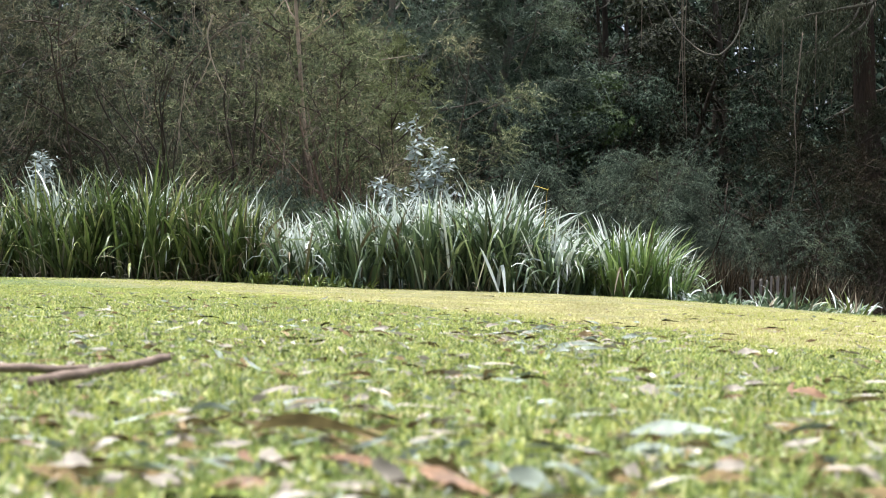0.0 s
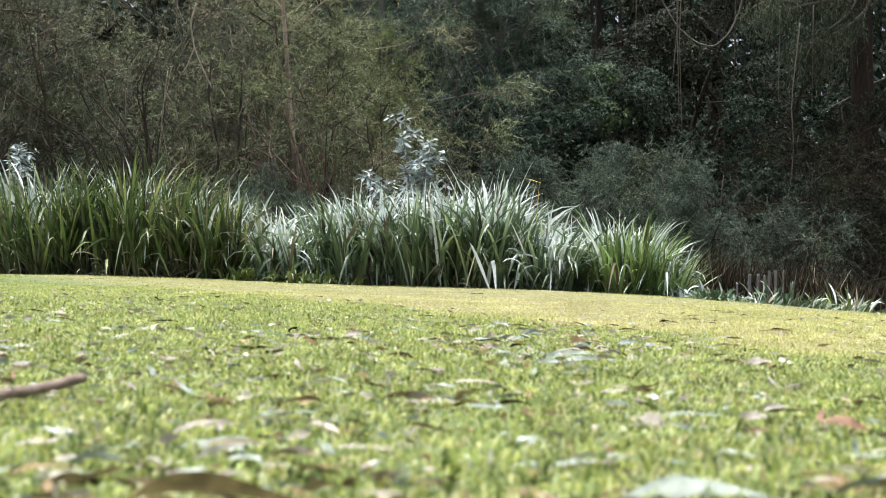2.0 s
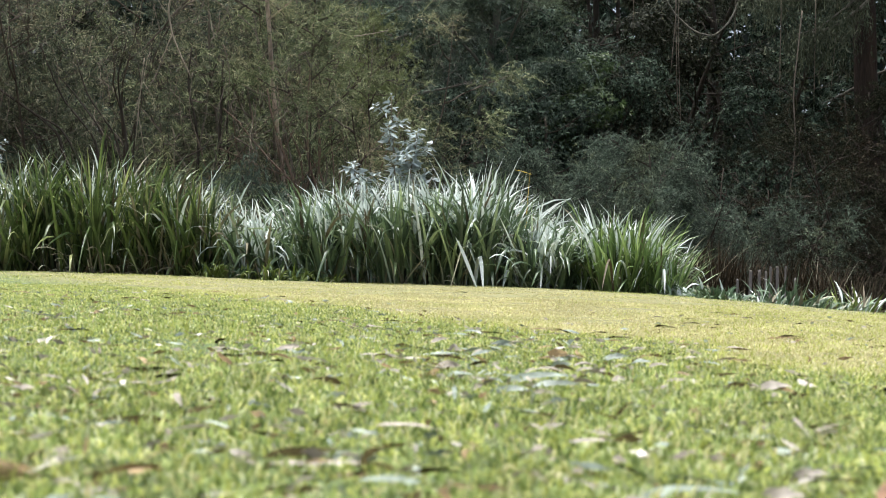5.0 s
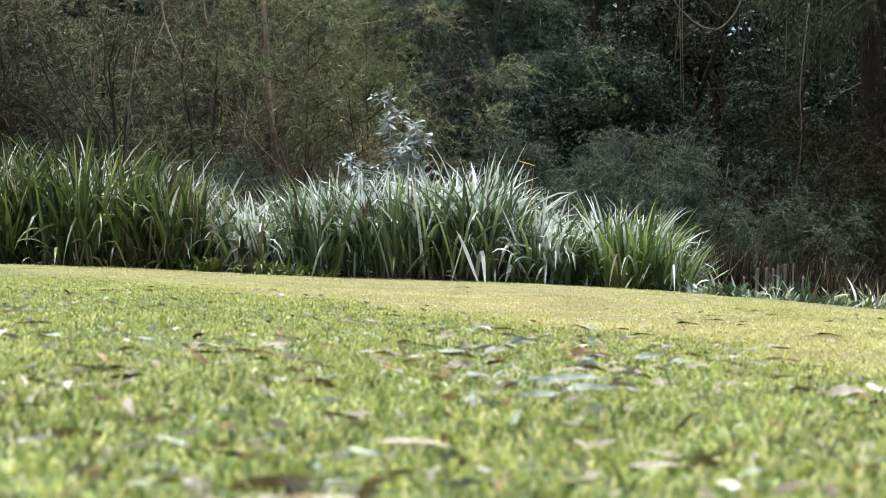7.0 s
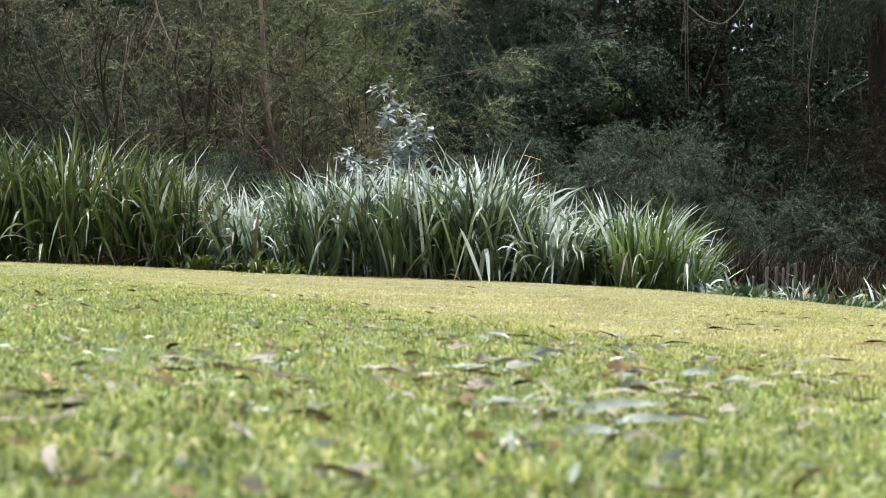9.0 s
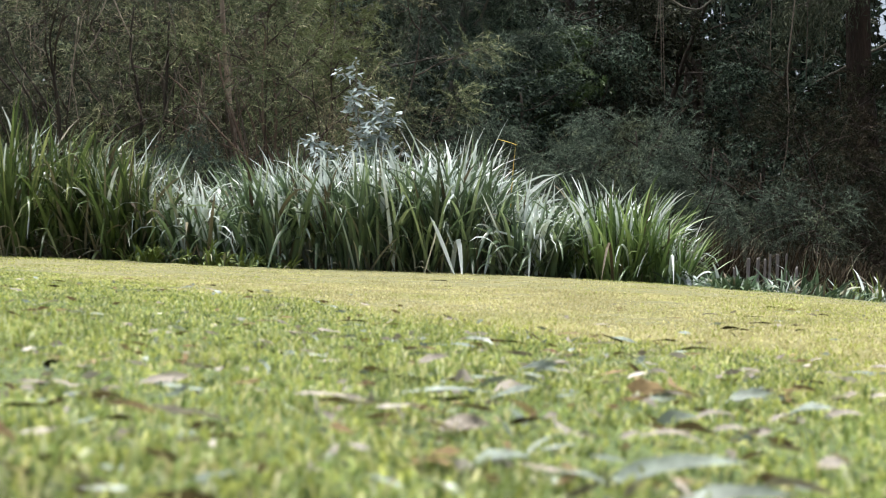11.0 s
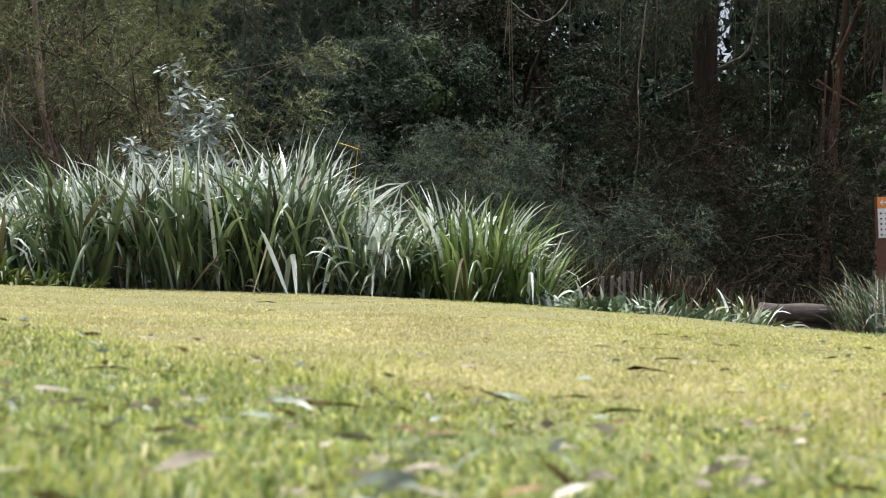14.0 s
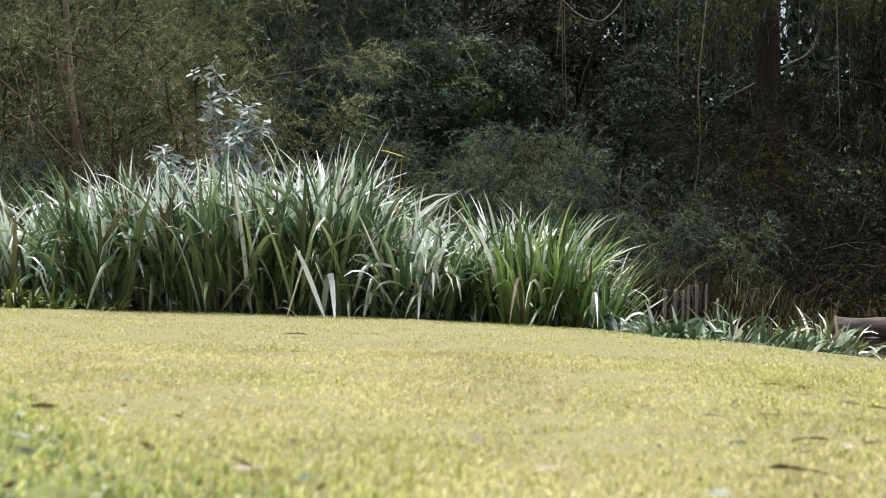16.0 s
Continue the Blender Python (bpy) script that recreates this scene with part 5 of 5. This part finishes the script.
part("arrow", solid("arrow", arrow, SIGN_WHITE), sign, "white arrow pointing sideways")
part("line", solid("line", lambda bm: box(bm, (0.10, -0.009, top - 0.105), (0.32, -0.0065, top - 0.08)), SIGN_WHITE, 0), sign, "white bar of writing")
for n in range(5):
    z = top - 0.215 - n * 0.068

    def icon(bm, z=z):
        got = bmesh.ops.create_circle(bm, cap_ends=True, radius=0.016, segments=12)["verts"]
        for v in got:
            v.co = Vector((-0.165 + v.co.x, -0.0085, z + v.co.y))

    part("icon", solid("icon", icon, SIGN_INK), panel)
    part("line", solid("line", lambda bm, z=z, w=(0.17, 0.14, 0.22, 0.18, 0.19)[n]: box(bm, (-0.11, -0.009, z - 0.008), (-0.11 + w, -0.0065, z + 0.008)), SIGN_INK), panel)


# ---------------------------------------------------------------- what lies on the lawn
def dry_leaf(name, length, width, curl, bow, mat, seed):
    """A long pointed leaf, curled along and across."""
    rng = np.random.default_rng(seed)
    s = np.linspace(0, 1, 9)
    w = width / 2 * (s ** 0.7 * (1 - s) ** 1.0) / 0.405 * rng.uniform(0.7, 1.2, 9) + 0.0005
    side = bow * length * np.sin(np.pi * s)
    z = curl * length * np.sin(np.pi * s ** rng.uniform(0.6, 1.5))
    x = (s - 0.5) * length
    cup, turn = rng.uniform(0.05, 0.4), rng.uniform(0.6, 1.5) * rng.choice((-1, 1)) * (s - rng.uniform(0.3, 0.7)) * (0.25 if curl > 0.1 else 1)
    v = np.concatenate([np.stack([x, side + k * w * np.cos(turn), z + k * w * np.sin(turn) + abs(k) * w * cup], -1) for k in (-1, 0, 1)])
    v[:, 2] -= v[:, 2].min() - 0.001
    k = np.arange(8)[:, None]
    q = np.concatenate([k + np.array([0, 1, 10, 9]), k + np.array([9, 10, 19, 18])])
    return mesh_from(name, v, q, mat, None, True)


DRY = {"brown": DRY_BROWN, "pale": DRY_PALE, "grey": DRY_GREY, "dark": DRY_DARK, "orange": DRY_ORANGE}
DRY_TEXT = {"brown": "dry brown curled gum leaf lying on the grass", "pale": "bleached pale gum leaf lying on the grass", "grey": "fallen grey-green gum leaf lying on the grass",
            "dark": "dark olive curled gum leaf lying on the grass", "orange": "orange-brown dead gum leaf lying on the grass"}
SHAPES = {k: [dry_leaf("fallen_leaf", 0.105 * (0.78, 0.9, 1.0, 1.1, 1.6)[n], 0.0175 * (0.9, 1.0, 1.15, 0.95, 2.4)[n], (0.0, 0.02, 0.05, 0.01, 0.11)[n], (0.02, 0.09, -0.07, 0.14, 0.03)[n], m, 600 + 7 * n + 31 * len(k) + ord(k[0])) for n in range(5)] for k, m in DRY.items()}


def drop_leaf(kind, x, y, turn, scale=1.0, tilt=0.0, roll=0.0, shape=0, lift=0.016):
    ob = new("fallen_leaf", SHAPES[kind][shape])
    ob.matrix_basis = pose(x, y, float(ground_z(x, y)) + lift, tilt, roll, turn) @ Matrix.Scale(scale, 4)
    tagged(ob, DRY_TEXT[kind], "leaf", "fallen gum leaves")


drop_leaf("dark", -0.18, 1.52, 4, 1.1, 24, 0, 4, 0.008)


def laid_leaf(kind, x, y, turn, roll, length, width, curl, tilt):
    """A leaf of its own shape that lies with its lowest point in the grass."""
    me = dry_leaf("fallen_leaf", length, width, curl, 0.06 if x > 0 else -0.05, DRY[kind], int(abs(x) * 1000 + y * 100))
    turned = Euler([radians(v) for v in (tilt, roll, turn)]).to_matrix()
    ob = new("fallen_leaf", me)
    ob.matrix_basis = pose(x, y, float(ground_z(x, y)) + 0.005 - min((turned @ v.co).z for v in me.vertices), tilt, roll, turn)
    tagged(ob, DRY_TEXT[kind], "leaf", "fallen gum leaves")


# dull litter where the walk sets out
rng = np.random.default_rng(91)
for n in range(46):
    y = rng.uniform(0.98, 1.75)
    x = rng.uniform(-0.40, 0.42) * y
    size = rng.uniform(0.035, 0.085)
    laid_leaf(("brown", "dark", "brown", "pale", "orange", "dark")[n % 6], x, y, rng.uniform(-60, 60), rng.uniform(-15, 15), size, size * rng.uniform(0.28, 0.45), rng.uniform(0.02, 0.1), rng.uniform(5, 35))
# bleached litter farther along
for n in range(34):
    x, y = rng.uniform(-0.35, 0.85), rng.uniform(3.45, 4.55)
    size = rng.uniform(0.035, 0.085)
    laid_leaf(("pale", "pale", "grey", "brown", "pale", "dark")[n % 6], x, y, rng.uniform(-60, 60), rng.uniform(-20, 20), size, size * rng.uniform(0.25, 0.45), rng.uniform(0.02, 0.12), rng.uniform(10, 50))
# the larger leaves: kind, place, heading, rise, length, width, curl, tilt
for row in (
    ("orange", -0.12, 1.33, 29, 10, 0.086, 0.035, 0.03, 20),
    ("orange", 0.0, 1.21, -36, 8, 0.116, 0.024, 0.03, 20),
    ("pale", -0.07, 1.21, 6, 35, 0.056, 0.026, 0.03, 40),
    ("brown", -0.41, 1.21, -8, 15, 0.068, 0.036, 0.08, 20),
    ("pale", -0.4, 1.27, -6, 25, 0.043, 0.032, 0.03, 20),
    ("brown", -0.35, 1.15, -3, 5, 0.048, 0.029, 0.03, 20),
    ("pale", -0.3, 1.22, -28, 5, 0.053, 0.033, 0.03, 20),
    ("orange", -0.22, 1.2, -3, -7, 0.064, 0.025, 0.03, 20),
    ("grey", 0.28, 1.6, -12, -5, 0.152, 0.036, 0.04, 35),
    ("grey", 0.11, 1.22, 47, 18, 0.104, 0.032, 0.03, 30),
    ("grey", 0.07, 1.21, 3, 19, 0.061, 0.036, 0.03, 20),
    ("dark", 0.17, 1.29, -5, -7, 0.049, 0.026, 0.08, 20),
):
    laid_leaf(*row)
for row in (
    ("pale", 0.18, 1.28, -4, 35, 0.03, 0.031, 0.03, 20),
    ("grey", 0.24, 1.46, -9, 3, 0.104, 0.024, 0.03, 20),
    ("orange", 0.3, 1.41, -15, -14, 0.035, 0.026, 0.03, 20),
    ("brown", 0.4, 1.35, -5, -9, 0.054, 0.036, 0.08, 20),
    ("pale", 0.43, 1.31, 7, 26, 0.043, 0.036, 0.03, 20),
    ("brown", 0.45, 1.67, -3, 2, 0.105, 0.036, 0.06, 20),
    ("pale", 0.18, 1.81, 13, -2, 0.034, 0.021, 0.05, 45),
    ("pale", 0.46, 1.96, -3, -1, 0.038, 0.018, 0.04, 45),
    ("dark", 0.68, 2.13, 0, -10, 0.104, 0.034, 0.0, 10),
    ("dark", -0.36, 1.63, 22, -3, 0.064, 0.036, 0.1, 20),
    ("pale", -0.27, 1.69, 8, 4, 0.042, 0.027, 0.03, 20),
    ("brown", -0.35, 2.33, -7, 7, 0.092, 0.036, 0.06, 20),
):
    laid_leaf(*row)
for row in (
    ("brown", -0.29, 2.15, -3, 2, 0.061, 0.017, 0.03, 20),
    ("pale", -0.22, 2.24, 8, 4, 0.053, 0.02, 0.03, 20),
    ("dark", -0.34, 2.28, 27, 2, 0.088, 0.021, 0.17, 25),
    ("pale", -0.29, 2.04, -4, -15, 0.057, 0.027, 0.1, 40),
    ("pale", -0.17, 1.97, -3, -19, 0.037, 0.023, 0.08, 35),
    ("grey", -0.26, 1.9, 14, -1, 0.123, 0.036, 0.04, 35),
    ("grey", -0.49, 2.82, -12, 0, 0.119, 0.023, 0.03, 20),
    ("dark", -0.33, 2.77, -4, -2, 0.12, 0.028, 0.04, 35),
    ("dark", -0.03, 2.5, 12, -6, 0.127, 0.021, 0.05, 20),
    ("pale", -0.02, 2.46, 8, -1, 0.134, 0.019, 0.02, 20),
    ("pale", -0.12, 2.5, 1, 11, 0.03, 0.015, 0.05, 40),
    ("dark", -0.03, 2.27, 9, -3, 0.072, 0.021, 0.03, 30),
):
    laid_leaf(*row)
for row in (
    ("pale", 0.33, 2.17, -40, 15, 0.055, 0.028, 0.12, 45),
    ("grey", 0.41, 2.31, 14, -1, 0.134, 0.018, 0.03, 25),
    ("pale", 0.5, 2.28, -13, -12, 0.052, 0.022, 0.08, 40),
    ("pale", 0.57, 2.42, -23, -19, 0.049, 0.017, 0.08, 40),
    ("orange", 0.62, 2.21, 4, 11, 0.09, 0.033, 0.09, 35),
    ("brown", 0.35, 2.01, 10, -2, 0.051, 0.035, 0.08, 20),
    ("grey", 0.13, 1.99, -6, -2, 0.067, 0.026, 0.03, 30),
    ("dark", 0.73, 2.91, -15, -5, 0.082, 0.029, 0.05, 20),
    ("dark", 0.69, 3.03, 0, -9, 0.038, 0.018, 0.12, 20),
    ("dark", 0.83, 3.07, -1, -17, 0.04, 0.023, 0.1, 20),
    ("dark", 0.83, 3.4, 20, -13, 0.059, 0.026, 0.05, 20),
    ("dark", 0.76, 3.6, 10, -4, 0.075, 0.025, 0.03, 35),
):
    laid_leaf(*row)
for row in (
    ("brown", 0.51, 2.6, 3, 4, 0.046, 0.016, 0.03, 20),
    ("grey", 0.32, 3.54, 16, -6, 0.151, 0.024, 0.02, 40),
    ("grey", 0.34, 3.42, -3, -7, 0.11, 0.019, 0.03, 40),
    ("grey", 0.25, 3.29, -13, -6, 0.086, 0.019, 0.05, 45),
    ("pale", 0.32, 3.3, 8, 6, 0.056, 0.014, 0.05, 40),
    ("pale", 0.19, 3.36, 8, -35, 0.022, 0.019, 0.1, 60),
    ("pale", 0.36, 3.76, -3, 6, 0.081, 0.013, 0.12, 20),
    ("pale", 0.46, 3.88, -11, -4, 0.055, 0.013, 0.08, 20),
    ("pale", 0.49, 3.86, 3, -20, 0.024, 0.017, 0.1, 55),
    ("dark", 0.43, 3.67, -35, -12, 0.038, 0.018, 0.05, 20),
    ("grey", 0.4, 3.94, 10, -7, 0.054, 0.02, 0.04, 65),
    ("grey", 0.43, 3.51, 7, -1, 0.054, 0.014, 0.03, 30),
):
    laid_leaf(*row)
for row in (
    ("brown", 0.63, 4.18, -23, 4, 0.076, 0.023, 0.02, 10),
    ("pale", 0.58, 4.0, 1, -35, 0.012, 0.014, 0.15, 55),
    ("pale", 0.66, 4.55, -13, -12, 0.03, 0.017, 0.1, 55),
    ("pale", 0.32, 3.8, 11, -13, 0.032, 0.009, 0.05, 35),
    ("pale", 0.24, 3.94, -28, -17, 0.023, 0.011, 0.1, 45),
    ("pale", 0.5, 3.64, -13, -12, 0.034, 0.022, 0.08, 40),
    ("dark", 0.76, 4.53, 10, 1, 0.097, 0.017, 0.02, 20),
    ("pale", 0.46, 3.99, 16, -9, 0.058, 0.01, 0.12, 25),
    ("grey", -0.28, 4.12, -30, 2, 0.135, 0.014, 0.02, 25),
    ("pale", -0.03, 3.83, -7, 24, 0.033, 0.012, 0.05, 35),
    ("grey", 0.12, 4.15, 5, 1, 0.157, 0.014, 0.03, 25),
):
    laid_leaf(*row)
# smaller ones: kind, place, heading, size, shape
for kind, x, y, turn, size, shape in (
    ("orange", -0.14, 1.5, 160, 1, 3),
    ("grey", 0.12, 1.46, -25, 1.3, 1),
    ("dark", 0.78, 2.38, 15, 1.2, 1),
    ("dark", 0.8, 2.62, -10, 0.9, 2),
    ("dark", -0.96, 4.47, 10, 1.3, 1),
    ("dark", -0.45, 3.48, 0, 1, 2),
    ("brown", 1.37, 5.4, 75, 1, 2),
    ("brown", -0.43, 3.42, 30, 1.1, 2),
    ("pale", 0.08, 2.75, -20, 1, 3),
    ("dark", -1.32, 6.42, 8, 1.4, 3),
    ("pale", 0.71, 4.71, 15, 0.7, 2),
    ("grey", 0.18, 4.33, 8, 1.2, 3),
    ("dark", 0.2, 5.16, -12, 0.7, 1),
    ("orange", -0.31, 5.41, 5, 0.8, 0),
    ("dark", -0.11, 5.53, 3, 0.9, 1),
    ("dark", 1.4, 5.57, -4, 1.3, 2),
    ("dark", 1.16, 6.3, 20, 1, 1),
    ("pale", -0.07, 4.51, 12, 1, 0),
):
    drop_leaf(kind, x, y, turn, min(size * 0.95, 1.1), 8 - 60 * (x % 0.2), 0, shape, 0.010)
for kind, x, y, turn, size, shape in (
    ("pale", -0.05, 4.02, -30, 1.1, 3),
    ("grey", 0.8, 4.2, -20, 1, 1),
    ("pale", 0.17, 5.82, 10, 1.1, 0),
    ("pale", 0.6, 5.89, 15, 0.9, 1),
    ("dark", 0.99, 5.93, -40, 1.1, 2),
    ("dark", 1.29, 6.28, 10, 0.7, 3),
    ("dark", 1.24, 6.68, -5, 1, 0),
    ("dark", 0.15, 9.06, 6, 1.6, 1),
    ("orange", 0.46, 5.46, 0, 1, 2),
    ("dark", 0.7, 5.14, 10, 1, 2),
    ("brown", 1, 8.1, 30, 0.6, 3),
    ("dark", 1.5, 7.4, -15, 0.7, 1),
    ("brown", 0.9, 6.4, 10, 0.8, 0),
    ("pale", 1.05, 4.9, -30, 0.9, 2),
    ("grey", 0.92, 4.75, 5, 1.1, 0),
    ("pale", -1.5, 7.2, 0, 0.9, 0),
    ("orange", -2, 6.9, 10, 1, 1),
    ("brown", -0.1, 1.73, 9, 0.83, 2),
):
    drop_leaf(kind, x, y, turn, min(size * 0.95, 1.1), 8 - 60 * (x % 0.2), 0, shape, 0.010)
for kind, x, y, turn, size, shape in (
    ("pale", -0.07, 1.87, -24, 0.9, 3),
    ("orange", 0.75, 2.65, -21, 0.77, 0),
    ("dark", 0.79, 2.51, -4, 0.52, 1),
    ("brown", 0.01, 1.65, -20, 0.46, 3),
    ("dark", 0.8, 3.85, 20, 0.98, 3),
    ("dark", 0.74, 4.26, 24, 0.79, 3),
    ("pale", 0.87, 4.74, 8, 0.41, 1),
    ("grey", 1, 4.77, -25, 0.42, 2),
    ("brown", -0.02, 5.5, 10, 0.93, 3),
    ("brown", -0.3, 5.56, -23, 1.07, 0),
    ("dark", 0.26, 5.09, -6, 0.98, 1),
):
    drop_leaf(kind, x, y, turn, min(size * 0.95, 1.1), 8 - 60 * (x % 0.2), 0, shape, 0.010)
for n, (kind, x, y, turn, size, tilt, roll) in enumerate((
    ("dark", 0.93, 5.73, 60, 0.52, 40, 25),
    ("dark", 1, 5.94, 5, 0.56, 5, 0),
    ("brown", 1.36, 5.49, -4, 1.36, 8, 0),
    ("dark", 1.21, 6.03, 20, 0.44, 30, 0),
    ("pale", 0.69, 4.66, 15, 0.38, 50, 0),
    ("dark", 1.03, 5.53, 10, 0.48, 10, 0),
    ("orange", 0.39, 4.86, -5, 0.55, 12, 0),
    ("dark", 0.25, 5.12, 2, 0.75, 6, 0),
    ("dark", 0.46, 4.71, -10, 0.46, 20, 0),
    ("pale", 0.7, 4.67, 20, 0.39, 45, 0),
    ("grey", 0.42, 4.18, 0, 0.61, 50, 0),
    ("brown", 0.68, 4.33, -6, 0.81, 14, 0),
    ("pale", 0.77, 4.4, 30, 0.26, 40, 0),
    ("grey", 0.93, 4.7, 50, 0.48, 45, 0),
    ("brown", 0.67, 5.04, -8, 0.45, 25, 0),
    ("pale", 0.6, 5.81, 50, 0.26, 50, 0),
)):
    drop_leaf(kind, x, y, turn, size, tilt, roll, n % 4, 0.010)
rng = np.random.default_rng(69)
for n in range(150):
    y = 1.05 + 1.5 * rng.uniform() ** 1.8
    drop_leaf(("brown", "dark", "dark", "grey", "brown", "pale", "dark")[n % 7], rng.uniform(-0.42, 0.42) * (y + 0.1), y, rng.uniform(0, 360), rng.uniform(0.35, 0.9), rng.normal(0, 16), rng.normal(0, 8), n % 4, rng.uniform(0.004, 0.018))
rng = np.random.default_rng(70)
KINDS = ("pale", "grey", "brown", "dark", "orange")
made, SMALL = 0, []
while made < 620:
    y = rng.uniform(1.0, 8.5)
    x = rng.uniform(-0.42 * y - 0.2, 0.5 * y + 0.1)
    dry = float(straw_share(np.array([x]), np.array([y]))[0])
    if past_edge(x, y) > -0.5 or rng.uniform() > (1.25 - 0.13 * y) * (1 - 1.0 * dry):
        continue
    kind = KINDS[rng.choice(5, p=(0.22, 0.26, 0.30, 0.19, 0.03))]
    place = pose(x, y, float(ground_z(x, y)) + rng.uniform(0.006, 0.022), rng.normal(0, 16), rng.normal(0, 7), rng.uniform(0, 360))
    SMALL.append((kind, int(rng.integers(0, 4)), place @ Matrix.Scale(rng.uniform(0.3, 0.9), 4)))
    made += 1

# drifts of leaves caught together in the grass
for n in range(46):
    y0 = rng.uniform(1.5, 5.4)
    x0 = rng.uniform(-0.38 * y0, 0.42 * y0)
    if float(straw_share(np.array([x0]), np.array([y0]))[0]) > 0.45:
        continue
    for k in range(rng.integers(4, 9)):
        x, y = x0 + rng.normal(0, 0.09), y0 + rng.normal(0, 0.06)
        kind = KINDS[rng.choice(5, p=(0.45, 0.28, 0.19, 0.06, 0.02))]
        place = pose(x, y, float(ground_z(x, y)) + rng.uniform(0.008, 0.026), rng.normal(0, 30), rng.normal(0, 12), rng.uniform(0, 360))
        SMALL.append((kind, int(rng.integers(0, 4)), place @ Matrix.Scale(rng.uniform(0.35, 0.9), 4)))


def crumpled(items):
    """Small scattered leaves past picking apart, gathered in one mesh."""
    kinds = list(DRY)
    verts, quads, index, n = [], [], [], 0
    for kind, shape, m in items:
        me = SHAPES[kind][shape]
        co = np.empty(len(me.vertices) * 3, np.float32)
        me.vertices.foreach_get("co", co)
        q = np.empty(len(me.loops), np.int32)
        me.loops.foreach_get("vertex_index", q)
        m = np.array(m)
        verts.append(co.reshape(-1, 3) @ m[:3, :3].T + m[:3, 3])
        quads.append(q.reshape(-1, 4) + n)
        index += [kinds.index(kind)] * len(me.polygons)
        n += len(me.vertices)
    ob = new("scattered_leaves", mesh_from("scattered_leaves", np.concatenate(verts), np.concatenate(quads), list(DRY.values()), index, True))
    tagged(ob, "many small dry gum leaves scattered thinly over the grass", "leaves", kind="stuff")


crumpled(SMALL)


def litter():
    """Crumbs of leaf and bark too small to pick apart."""
    rng = np.random.default_rng(71)
    n = 8000
    y = rng.uniform(0.8, 7.5, n)
    x = rng.uniform(-0.45, 0.5, n) * (y + 0.6)
    keep = rng.uniform(size=n) < (1.15 - 0.13 * y) * (1 - 1.05 * straw_share(x, y))
    x, y = x[keep], y[keep]
    a = rng.uniform(0, 2 * np.pi, len(x))
    c = np.stack([x, y, ground_z(x, y) + rng.uniform(0.003, 0.016, len(x))], -1)
    v, q = leaves(rng, c, np.stack([np.cos(a), np.sin(a), rng.normal(0, 0.2, len(x))], -1), rng.uniform(0.014, 0.06, len(x)), rng.uniform(0.005, 0.015, len(x)))
    mats = [DRY_BROWN, DRY_PALE, DRY_DARK, DRY_GREY]
    ob = new("leaf_litter", mesh_from("leaf_litter", v, q, mats, rng.choice(4, len(x), p=(0.30, 0.42, 0.03, 0.25))))
    tagged(ob, "scattered crumbs of dry leaf and bark among the grass", "leaf litter", kind="stuff")


litter()

for n, (pts, r) in enumerate(((((-1.25, 2.12, 0.022), (-1.0, 2.16, 0.026), (-0.84, 2.19, 0.028), (-0.70, 2.25, 0.024)), 0.0095), (((-0.74, 2.06, 0.018), (-0.67, 2.2, 0.024), (-0.597, 2.42, 0.036)), 0.0105))):
    rng = np.random.default_rng(80 + n)
    p = np.array(pts)
    u = np.linspace(0, len(p) - 1, 14)
    fine = np.stack([np.interp(u, np.arange(len(p)), p[:, c]) for c in range(3)], -1) + rng.normal(0, 0.0015, (14, 3))
    ob = new("fallen_stick", mesh_from("fallen_stick", *tube(fine, r * np.linspace(1.0, 0.85, 14), 9, rng, 0.06), STICK, None, True))
    tagged(ob, "smooth reddish-brown broken stick lying on the grass", "stick", "fallen sticks")
for kind, x, y, turn, size, shape, lift in (("pale", -0.72, 2.2, 100, 0.7, 2, 0.04), ("dark", -0.68, 2.26, 150, 0.8, 2, 0.045), ("pale", -0.66, 2.2, 60, 0.5, 1, 0.04), ("brown", -0.76, 2.24, 20, 0.7, 2, 0.04), ("pale", -0.63, 2.12, 10, 0.6, 0, 0.02)):
    drop_leaf(kind, x, y, turn, size, 0, 0, shape, lift)
